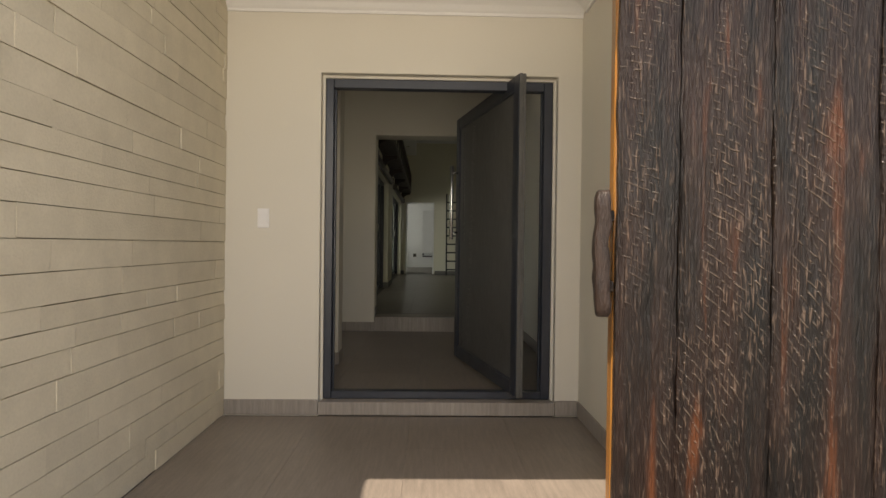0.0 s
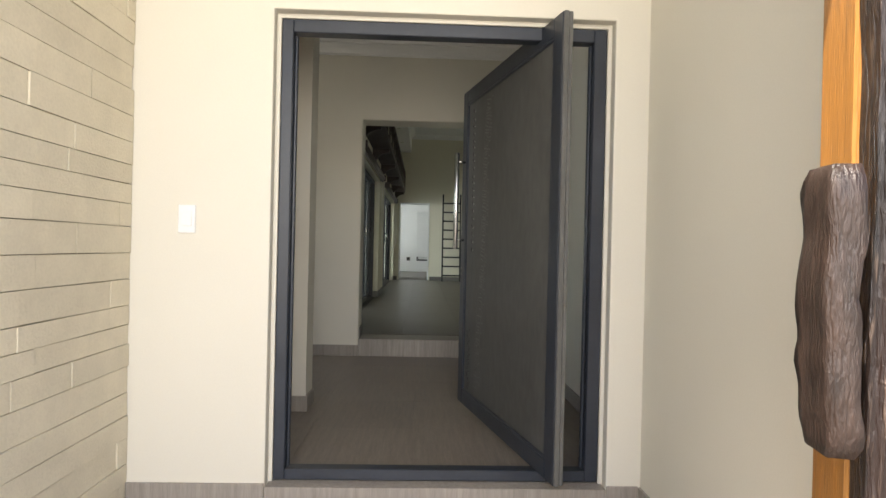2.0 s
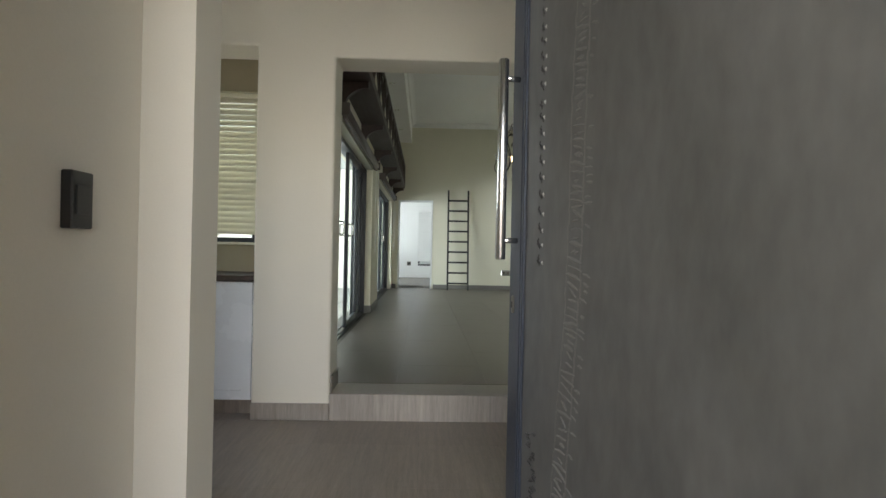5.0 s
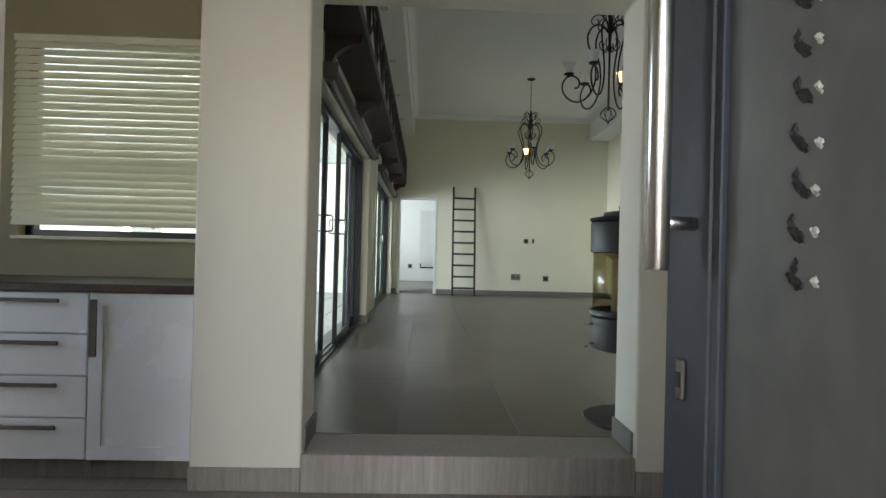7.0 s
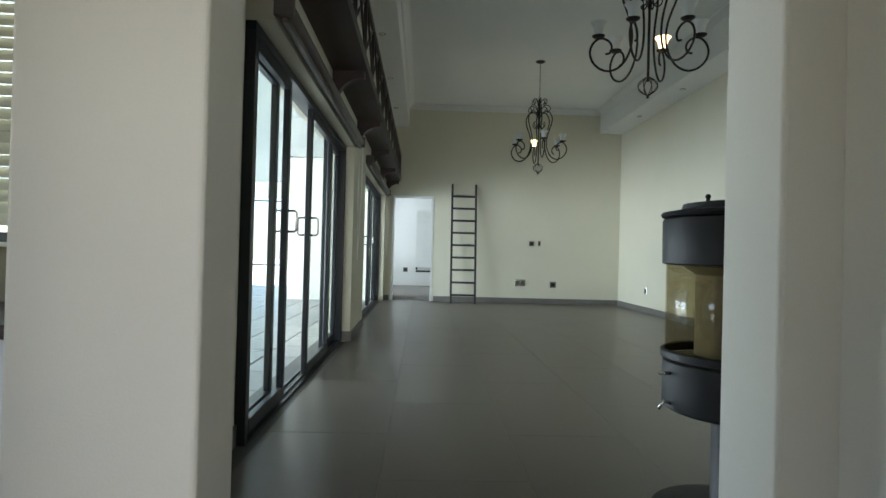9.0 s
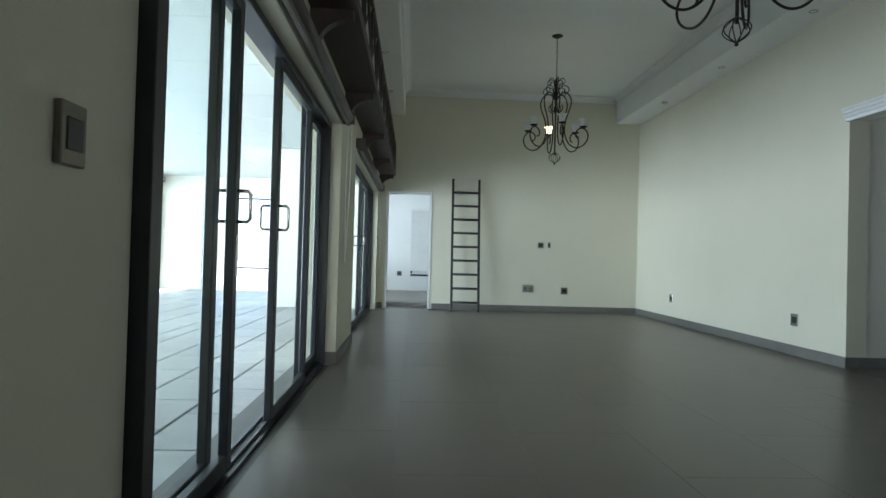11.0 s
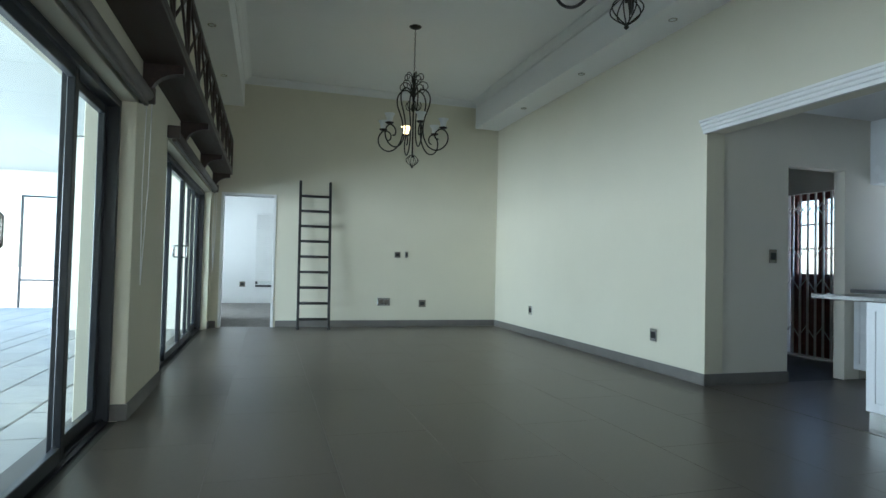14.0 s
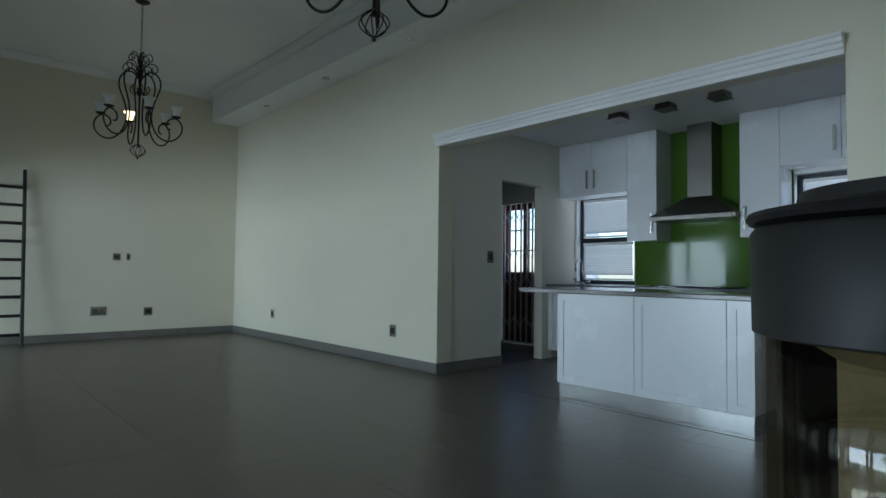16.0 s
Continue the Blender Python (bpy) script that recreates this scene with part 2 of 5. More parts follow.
# ---- building blocks ----


def mesh_of(name, bm, mats, smooth=False):
    me = bpy.data.meshes.new(name)
    bm.normal_update()
    bm.to_mesh(me)
    bm.free()
    for m in (mats if isinstance(mats, (list, tuple)) else [mats]):
        me.materials.append(m)
    if smooth:
        for p in me.polygons:
            p.use_smooth = True
    return me


def add_box(bm, x0, x1, y0, y1, z0, z1, bevel=0.0, slot=0):
    r = bmesh.ops.create_cube(bm, size=1)
    vs = r["verts"]
    for v in vs:
        v.co = Vector(((x0 + x1) / 2 + v.co.x * (x1 - x0), (y0 + y1) / 2 + v.co.y * (y1 - y0), (z0 + z1) / 2 + v.co.z * (z1 - z0)))
    faces = {f for v in vs for f in v.link_faces}
    for f in faces:
        f.material_index = slot
    if bevel:
        es = {e for v in vs for e in v.link_edges}
        bmesh.ops.bevel(bm, geom=list(es), offset=bevel, segments=1, affect="EDGES", profile=0.5)


def place(ob, parent):
    """Hang a part, built in world coordinates, on its thing."""
    if parent is not None:
        ob.parent = parent
        ob.location = ob.location - parent.location
    return ob


def box(name, x0, x1, y0, y1, z0, z1, mat, parent=None, bevel=0.0):
    c = Vector(((x0 + x1) / 2, (y0 + y1) / 2, (z0 + z1) / 2))
    bm = bmesh.new()
    add_box(bm, x0 - c.x, x1 - c.x, y0 - c.y, y1 - c.y, z0 - c.z, z1 - c.z, bevel)
    ob = new(name, mesh_of(name, bm, mat))
    ob.location = c
    return place(ob, parent)


def boxes(name, blocks, mat, parent=None, bevel=0.0):
    """Several blocks in one mesh."""
    c = Vector(blocks[0][::2]) if parent is None else Vector(parent.location)
    bm = bmesh.new()
    for b in blocks:
        add_box(bm, b[0] - c.x, b[1] - c.x, b[2] - c.y, b[3] - c.y, b[4] - c.z, b[5] - c.z, bevel)
    ob = new(name, mesh_of(name, bm, mat))
    ob.location = c
    return place(ob, parent)


def structure(ob, label=""):
    return tagged(ob, label=label, kind="structure")


def thing(name, at, label, category, group=""):
    ob = new(name)
    ob.empty_display_size = 0.1
    ob.location = at
    return tagged(ob, label, category, group)


def lathe(name, profile, mat, at=(0, 0, 0), parent=None, n=24, arc=(0.0, 360.0), thickness=0.0):
    """A turned shape from (radius, height) pairs."""
    bm = bmesh.new()
    full = abs(arc[1] - arc[0]) >= 359.9
    cols = []
    steps = n if full else n + 1
    for i in range(steps):
        a = radians(arc[0] + (arc[1] - arc[0]) * i / n)
        cols.append([bm.verts.new((r * math.cos(a), r * math.sin(a), z)) for r, z in profile])
    for i in range(n):
        a, b = cols[i], cols[(i + 1) % steps]
        for k in range(len(profile) - 1):
            if profile[k][0] < 1e-6 and profile[k + 1][0] < 1e-6:
                continue
            bm.faces.new((a[k], b[k], b[k + 1], a[k + 1]))
    bmesh.ops.remove_doubles(bm, verts=bm.verts, dist=1e-5)
    bmesh.ops.recalc_face_normals(bm, faces=bm.faces)
    ob = new(name, mesh_of(name, bm, mat, True))
    ob.data.set_sharp_from_angle(angle=radians(40))
    ob.location = at
    if thickness:
        s = ob.modifiers.new("thick", "SOLIDIFY")
        s.thickness = thickness
    return place(ob, parent)


def tube(name, paths, radius, mat, at=(0, 0, 0), parent=None, sides=6):
    """Bent round bars along lists of points, in one mesh."""
    bm = bmesh.new()
    for pts in paths:
        pts = [Vector(p) for p in pts]
        rings = []
        up = Vector((0.13, 0.31, 0.94))
        for i, p in enumerate(pts):
            d = (pts[min(i + 1, len(pts) - 1)] - pts[max(i - 1, 0)]).normalized()
            u = up - d * up.dot(d)
            if u.length < 0.1:
                u = Vector((1, 0, 0)) - d * d.x
            u.normalize()
            up = u
            v = d.cross(u)
            rings.append([bm.verts.new(p + radius * (math.cos(2 * math.pi * k / sides) * u + math.sin(2 * math.pi * k / sides) * v)) for k in range(sides)])
        for a, b in zip(rings, rings[1:]):
            for k in range(sides):
                bm.faces.new((a[k], a[(k + 1) % sides], b[(k + 1) % sides], b[k]))
        bm.faces.new(rings[0][::-1])
        bm.faces.new(rings[-1])
    bmesh.ops.recalc_face_normals(bm, faces=bm.faces)
    ob = new(name, mesh_of(name, bm, mat, True))
    ob.location = at
    return place(ob, parent)


def moulding(name, profile, start, end, out, mat, label="white moulded cornice along the ceiling"):
    """A strip of profile (out, up) pairs run from start to end; out is the direction away from the wall."""
    bm = bmesh.new()
    s, e, o = Vector(start), Vector(end), Vector(out)
    rings = [[bm.verts.new(p + o * a + Vector((0, 0, 1)) * b - s) for a, b in profile] for p in (s, e)]
    n = len(profile)
    for k in range(n):
        bm.faces.new((rings[0][k], rings[0][(k + 1) % n], rings[1][(k + 1) % n], rings[1][k]))
    bm.faces.new(rings[0][::-1])
    bm.faces.new(rings[1])
    bmesh.ops.recalc_face_normals(bm, faces=bm.faces)
    ob = new(name, mesh_of(name, bm, mat))
    ob.location = s
    return structure(ob, label)



def wall_sheet(name, outline, y0, y1, mat, bevel):
    """An upright wall in one piece from its outline of (x, z) pairs, between y0 and y1, with softened plaster arrises."""
    bm = bmesh.new()
    sides = [[bm.verts.new((x, y, z)) for x, z in outline] for y in (y0, y1)]
    bm.faces.new(sides[0])
    bm.faces.new(sides[1][::-1])
    n = len(outline)
    for k in range(n):
        bm.faces.new((sides[0][k], sides[1][k], sides[1][(k + 1) % n], sides[0][(k + 1) % n]))
    bmesh.ops.recalc_face_normals(bm, faces=bm.faces)
    bmesh.ops.bevel(bm, geom=list(bm.edges), offset=bevel, segments=3, affect="EDGES", profile=0.5)
    return new(name, mesh_of(name, bm, mat))


def wall_sheet_x(name, outline, x0, x1, mat, bevel):
    """The same for a wall along y, from its outline of (y, z) pairs."""
    ob = wall_sheet(name, outline, x0, x1, mat, bevel)
    for v in ob.data.vertices:
        v.co = (v.co.y, v.co.x, v.co.z)
    ob.data.flip_normals()
    return ob


COVE = [(0, 0), (0.014, 0), (0.014, 0.018), (0.03, 0.03), (0.05, 0.055), (0.085, 0.08), (0.10, 0.085), (0.10, 0.10), (0, 0.10)]

# ---- levels and lines of the plan ----
E0, F = 0.09, 0.26                       # hall floor, living-room floor
YD, YH, YL, YF = 3.335, 6.43, 6.73, 16.53  # front-door wall, hall end wall (front, back), far wall
XL, XR = -0.30, 4.415                    # living room's long walls
DX0, DX1, DZ = -0.18, 1.325, 2.20        # front-door opening
OX0, OX1, OZ = -0.125, 1.39, 2.40        # opening from hall to living room

# ground and garden
ground = structure(box("ground", -60, 60, -60, 80, -0.12, -0.02, M_GROUND), "pale paved yard around the house")

# ---- porch ----
porch_floor = structure(box("floor_porch", -0.80, 2.6, -3.0, YD - 0.003, -0.10, -0.006, M_JOINT), "grey striated porcelain porch floor")
RV = 0.017                               # plaster reveal proud of the door frame
structure(wall_sheet("wall_front", [(-2.6, -0.1), (DX0 - RV, -0.1), (DX0 - RV, DZ + RV), (DX1 + RV, DZ + RV), (DX1 + RV, -0.1), (3.0, -0.1), (3.0, 3.3), (-2.6, 3.3)], YD, YD + 0.06, M_WALL, 0.006), "smooth cream plastered wall with front-door opening")
structure(wall_sheet("wall_front_core", [(-2.6, -0.1), (DX0, -0.1), (DX0, DZ), (DX1, DZ), (DX1, -0.1), (3.0, -0.1), (3.0, 3.3), (-2.6, 3.3)], YD + 0.06, YD + 0.24, M_WALL, 0.004), "cream plastered inner face of the entrance wall")
structure(box("wall_porch_side", 1.50, 1.74, 1.85, YD - 0.002, -0.1, 2.75, M_WALL), "smooth cream plastered porch wall")
stone_wall = structure(box("wall_stone", -1.10, -0.83, 0.2, YD - 0.002, -0.1, 2.75, M_GROUT), "cream split-stone strip cladding")
structure(box("ceiling_porch", -1.10, 1.74, 1.30, YD - 0.002, 2.70, 2.85, M_CEIL), "white porch ceiling")
moulding("cornice_porch_back", COVE, (-0.83, YD, 2.60), (1.50, YD, 2.60), (0, -1, 0), M_TRIM)
moulding("cornice_porch_side", COVE, (1.50, 1.85, 2.60), (1.50, YD - 0.1, 2.60), (-1, 0, 0), M_TRIM)
structure(box("door_step", DX0 - RV + 0.001, DX1 + RV - 0.001, YD - 0.012, YD + 0.059, -0.0, E0 - 0.004, M_STEPX, bevel=0.003), "striated grey tile front step")
structure(box("door_threshold", DX0 + 0.001, DX1 - 0.001, YD + 0.06, YD + 0.239, 0.0, E0 - 0.004, M_STEPX), "striated grey tile threshold")
structure(boxes("baseboard_porch", [(-0.80, DX0 - RV - 0.002, YD - 0.012, YD - 0.001, 0, 0.10), (DX1 + RV + 0.002, 1.488, YD - 0.012, YD - 0.001, 0, 0.10), (1.488, 1.4995, 1.86, YD - 0.013, 0, 0.10)], M_STEPX, bevel=0.002), "grey tile baseboard")
# yard walls behind the walk, plain
structure(box("wall_yard", -8, 9, -7.2, -7.0, -0.1, 1.9, M_WALL), "plain plastered yard wall")

# front door frame
frame_y0, frame_y1 = YD + 0.062, YD + 0.130
fd = thing("door_frame", (DX0, frame_y0, E0), "charcoal steel front-door frame set in plaster", "door frame")
for nm, b in (("jamb", (DX0 + 0.003, DX0 + 0.055, E0, DZ - 0.003)), ("jamb", (DX1 - 0.063, DX1 - 0.003, E0, DZ - 0.003)), ("head", (DX0 + 0.055, DX1 - 0.063, DZ - 0.063, DZ - 0.003)), ("sill", (DX0 + 0.055, DX1 - 0.063, E0, E0 + 0.05))):
    box(nm, b[0], b[1], frame_y0, frame_y1, b[2], b[3], M_STEEL, fd, 0.004)
for x in (DX0 + 0.056, DX1 - 0.076):
    box("door_stop", x, x + 0.012, frame_y1 - 0.03, frame_y1 - 0.006, E0 + 0.05, DZ - 0.066, M_STEEL, fd, 0.003)


def pivot_door(at, angle, length=1.44, height=2.04):
    """Wide steel pivot door; local x runs from the pivot-side edge to the free edge; the street face is +y."""
    d = thing("front_door", at, "wide charcoal steel pivot door standing open", "door")
    h0, h1, t = 0.0, height, 0.05

    def part(name, blocks, m, bevel=0.003):
        bm = bmesh.new()
        for b in blocks:
            add_box(bm, *b, bevel)
        o = new(name, mesh_of(name, bm, m))
        o.parent = d
        return o
    part("stile", [(0, 0.085, 0, t, h0, h1)], M_STEEL)
    part("stile", [(length - 0.085, length, 0, t, h0, h1)], M_STEEL)
    part("rail", [(0.085, length - 0.085, 0, t, h1 - 0.085, h1)], M_STEEL)
    part("rail", [(0.085, length - 0.085, 0, t, h0, h0 + 0.085)], M_STEEL)
    part("panel", [(0.085, length - 0.085, 0.012, t - 0.012, h0 + 0.085, h1 - 0.085)], M_PANEL, 0)
    part("edge_seal", [(-0.006, 0, 0.004, 0.022, h0, h1), (-0.010, 0, 0.025, 0.046, h0, h1)], M_SEAL, 0.002)
    part("glazing_bead", [(0.085, 0.10, t - 0.012, t - 0.002, h0 + 0.1, h1 - 0.1), (length - 0.10, length - 0.085, t - 0.012, t - 0.002, h0 + 0.1, h1 - 0.1), (0.085, length - 0.085, t - 0.012, t - 0.002, h1 - 0.1, h1 - 0.085), (0.085, length - 0.085, t - 0.012, t - 0.002, h0 + 0.085, h0 + 0.1)], M_STEEL, 0.002)
    # ladder-like trails of old adhesive left on the sheet, and a row of drips by the free stile
    rnd = random.Random(4)
    ym = t - 0.012
    trail, drips, pale = bmesh.new(), bmesh.new(), bmesh.new()

    def dab(bm, x, z, w, hh, slope, dep):
        """A flat tapering dab with a raised middle."""
        n = 7
        lo, hi, mid = [], [], []
        for k in range(n):
            u = k / (n - 1)
            e = math.sin(math.pi * min(max(u, 0.06), 0.94)) ** 0.5
            cx, cz = x + (u - 0.5) * w, z + (u - 0.5) * slope + rnd.uniform(-0.12, 0.12) * hh
            lo.append(bm.verts.new((cx, ym + 0.0002, cz - hh * e / 2)))
            hi.append(bm.verts.new((cx, ym + 0.0002, cz + hh * e / 2)))
            mid.append(bm.verts.new((cx, ym + dep, cz)))
        for k in range(n - 1):
            bm.faces.new((lo[k + 1], lo[k], mid[k], mid[k + 1]))
            bm.faces.new((mid[k + 1], mid[k], hi[k], hi[k + 1]))
    z = 0.16
    while z < h1 - 0.14:
        x = 1.105 - 0.15 * (z / h1) + 0.012 * math.sin(z * 5.0)
        dab(trail, x + rnd.uniform(-0.006, 0.006), z, rnd.uniform(0.025, 0.08), rnd.uniform(0.006, 0.016), rnd.uniform(-0.006, 0.022), 0.0026)
        if rnd.random() < 0.55:
            dab(trail, x - 0.06 + rnd.uniform(-0.006, 0.006), z + 0.006, rnd.uniform(0.018, 0.04), rnd.uniform(0.006, 0.012), rnd.uniform(0, 0.012), 0.002)
        z += rnd.uniform(0.014, 0.024)
    for x0, w0 in ((1.07, 0.010), (1.145, 0.007)):
        for k in range(60):
            zz = 0.16 + (h1 - 0.34) * k / 60
            dab(trail, x0 - 0.15 * (zz / h1) + rnd.uniform(-0.004, 0.004) + 0.012 * math.sin(zz * 5.0), zz, w0, 0.042, 0.0, 0.0012)
    z = 1.0
    while z < h1 - 0.16:
        dab(drips, 1.238 + rnd.uniform(-0.005, 0.005), z, 0.020, 0.016, 0.012, 0.003)
        dab(drips, 1.245 + rnd.uniform(-0.004, 0.004), z + 0.014, 0.008, 0.018, 0.0, 0.003)
        dab(pale, 1.217 + rnd.uniform(-0.004, 0.004), z + rnd.uniform(-0.004, 0.008), 0.010, 0.012, 0.004, 0.003)
        z += rnd.uniform(0.040, 0.055)
    z = 0.12
    while z < 0.5:
        dab(drips, 1.27 + rnd.uniform(-0.03, 0.03), z, 0.03, 0.012, rnd.uniform(-0.01, 0.01), 0.002)
        z += 0.012
    for nm, bmm, mt in (("adhesive_trail", trail, material("dried_grey_adhesive", (0.125, 0.127, 0.12), 0.5)), ("dark_drips", drips, M_DARK), ("pale_drips", pale, material("pale_sealant", (0.42, 0.42, 0.39), 0.4))):
        tagged(new(nm, mesh_of(nm, bmm, mt)), kind="stuff").parent = d
    hx = length - 0.055
    for side in (1, -1):
        yy = t + 0.055 if side > 0 else -0.055
        bar = lathe("handle", [(0, 1.005), (0.014, 1.005), (0.016, 1.008), (0.016, 1.632), (0.014, 1.635), (0, 1.635)], M_CHROME, (hx, yy, 0), None, 16)
        tagged(bar, "long brushed stainless pull bar")
        bar.parent = d
        for z in (1.065, 1.575):
            s = tube("standoff", [[(hx, t if side > 0 else 0, z), (hx, yy, z)]], 0.009, M_CHROME, sides=10)
            s.parent = d
    for ya, yb, yk in ((t, t + 0.006, t + 0.008), (-0.006, 0, -0.008)):
        part("lock", [(length - 0.046, length - 0.030, ya, yb, 0.835, 0.890)], M_HOOD, 0.0025)
        part("keyhole", [(length - 0.042, length - 0.034, min(yb, yk) if ya > 0 else yk, yk if ya > 0 else ya, 0.852, 0.872)], M_DARK, 0.0005)
    d.rotation_euler = (0, 0, radians(angle))
    return d


pivot_door((1.112, 3.20, E0 + 0.065), 103.0)


def rustic_gate():
    """Heavy door of rough planks, open towards the street, with a bark-edged pull on its edge."""
    g = thing("timber_door", (1.165, 1.57, 0.0), "heavy rough-sawn dark timber door standing open", "door")
    rnd = random.Random(11)
    x = 0.0
    for w in (0.21, 0.30, 0.33, 0.34):
        bm = bmesh.new()
        nz, nx = 60, max(4, int(w / 0.02))
        grid = {}
        for i in range(nx + 1):
            for k in range(nz + 1):
                px, pz = x + 0.003 + (w - 0.006) * i / nx, 0.02 + 2.43 * k / nz
                edge = 0.012 if i in (0, nx) else 0.0
                dy = -0.012 * noise.noise((px * 14, 3.1, pz * 1.6)) - 0.006 * noise.noise((px * 45, 7.7, pz * 5)) + edge
                ex = 0.007 * noise.noise((0.3 + i, 9.0, pz * 6)) if i in (0, nx) else 0
                grid[i, k] = bm.verts.new((px + ex, dy - 0.005, pz))
        back = {}
        for i in (0, nx):
            for k in range(nz + 1):
                c = grid[i, k].co
                back[i, k] = bm.verts.new((c.x, 0.055, c.z))
        for i in range(nx):
            for k in range(nz):
                bm.faces.new((grid[i, k], grid[i + 1, k], grid[i + 1, k + 1], grid[i, k + 1]))
        for k in range(nz):
            bm.faces.new((grid[0, k + 1], back[0, k + 1], back[0, k], grid[0, k]))
            bm.faces.new((grid[nx, k], back[nx, k], back[nx, k + 1], grid[nx, k + 1]))
            bm.faces.new((back[nx, k], back[0, k], back[0, k + 1], back[nx, k + 1]))
        top = [grid[i, nz] for i in range(nx + 1)] + [back[nx, nz], back[0, nz]]
        bm.faces.new(top)
        bmesh.ops.recalc_face_normals(bm, faces=bm.faces)
        o = new("plank", mesh_of("plank", bm, M_TIMBER, True))
        o.data.set_sharp_from_angle(angle=radians(50))
        o.parent = g
        x += w
    bm = bmesh.new()
    add_box(bm, -0.004, x, 0.056, 0.165, 0.02, 2.45, 0.004)
    o = tagged(new("backing", mesh_of("backing", bm, M_OCHRE)), "varnished ochre timber edge and back")
    o.parent = g
    # pull: a short slab of branch with its wavy bark side out
    bm = bmesh.new()
    n, rings = 14, []
    for k in range(25):
        s = k / 24
        z = 0.865 + 0.445 * s
        wob = 0.005 * math.sin(s * 7 + 1) + 0.004 * math.sin(s * 19)
        cap = 0.75 + 0.25 * min(1, min(s, 1 - s) * 16)
        rings.append([bm.verts.new((-0.046 + wob * 0.6 + (0.031 + 0.006 * noise.noise((a * 2.1, s * 9, 1))) * cap * max(-0.8, min(0.8, 1.25 * math.cos(2 * math.pi * a / n))), 0.03 + (0.062 + 0.008 * noise.noise((a * 1.7, s * 12, 5))) * cap * max(-0.8, min(0.8, 1.25 * math.sin(2 * math.pi * a / n))), z)) for a in range(n)])
    for a, b in zip(rings, rings[1:]):
        for k in range(n):
            bm.faces.new((a[k], a[(k + 1) % n], b[(k + 1) % n], b[k]))
    bm.faces.new(rings[0][::-1])
    bm.faces.new(rings[-1])
    bmesh.ops.recalc_face_normals(bm, faces=bm.faces)
    o = tagged(new("handle", mesh_of("handle", bm, M_BARK, True)), "dark weathered branch pull with bark edge")
    o.parent = g
    bm = bmesh.new()
    for z in (0.95, 1.20):
        add_box(bm, -0.03, -0.005, 0.015, 0.05, z, z + 0.04, 0.004)
    o = new("handle_block", mesh_of("handle_block", bm, M_TIMBER))
    o.parent = g
    g.rotation_euler = (0, 0, radians(-10))


rustic_gate()


def switch_plate(name, at, w, h, normal, plate, rocker, label, category="switch", rockers=1, depth=0.010):
    """A wall plate with its rockers or sockets; normal is the way it faces: '-y', '+x' or '-x'."""
    t = thing(name, at, label, category)
    rot = {"-y": 0, "+x": 90, "-x": -90}[normal]
    bm = bmesh.new()
    add_box(bm, -w / 2, w / 2, -depth, 0, -h / 2, h / 2, 0.003)
    o = new("plate", mesh_of("plate", bm, plate))
    o.parent = t
    for i in range(rockers):
        cx = (i - (rockers - 1) / 2) * w / max(rockers, 1) * 0.85
        bm = bmesh.new()
        add_box(bm, cx - w * 0.33 / rockers, cx + w * 0.33 / rockers, -depth - 0.004, -depth + 0.001, -h * 0.26, h * 0.26, 0.002)
        o = new("rocker", mesh_of("rocker", bm, rocker))
        o.parent = t
    t.rotation_euler = (0, 0, radians(rot))
    return t


switch_plate("light_switch", (-0.56, YD - 0.001, 1.27), 0.075, 0.125, "-y", M_WPLATE, M_WPLATE, "white plastic light switch on plaster wall")

# ---- hall ----
hall_floor = structure(box("floor_hall", -2.6, 3.0, YD + 0.24, YH - 0.001, E0 - 0.12, E0 - 0.006, M_JOINT), "grey-brown striated tile hall floor")
structure(boxes("wall_hall_left", [(-0.60, -0.41, YD + 0.241, 4.50, 0, 3.3), (-0.60, -0.25, 4.50, 4.72, 0, 3.3)], M_WALL), "cream plastered hall wall ending in a pier")
structure(boxes("wall_hall_right", [(1.56, 1.80, YD + 0.241, YH - 0.001, 0, 3.3)], M_WALL), "cream plastered hall wall")
structure(wall_sheet("wall_hall_end", [(-0.62, 0), (OX0, 0), (OX0, OZ), (OX1, OZ), (OX1, 0), (XR - 0.001, 0), (XR - 0.001, 4.4), (-2.6, 4.4), (-2.6, 2.46), (-0.62, 2.46)], YH, YL, M_WALL, 0.014), "cream plastered wall with wide opening")
structure(box("ceiling_hall", -2.6, 1.8, YD + 0.241, YH - 0.001, 3.12, 3.28, M_CEIL), "white hall ceiling")
moulding("cornice_hall_end", COVE, (-2.6, YH, 3.02), (1.56, YH, 3.02), (0, -1, 0), M_TRIM)
moulding("cornice_hall_right", COVE, (1.56, YD + 0.25, 3.02), (1.56, YH - 0.1, 3.02), (-1, 0, 0), M_TRIM)
# out of view; its opening is only there for the added hall light
structure(boxes("wall_hall_far_left", [(-2.75, -2.60, YD + 0.241, 4.9, 0, 4.4), (-2.75, -2.60, 6.1, 7.4, 0, 4.4), (-2.75, -2.60, 4.9, 6.1, 0, 1.0), (-2.75, -2.60, 4.9, 6.1, 2.2, 4.4)], M_WALL), "cream plastered wall")
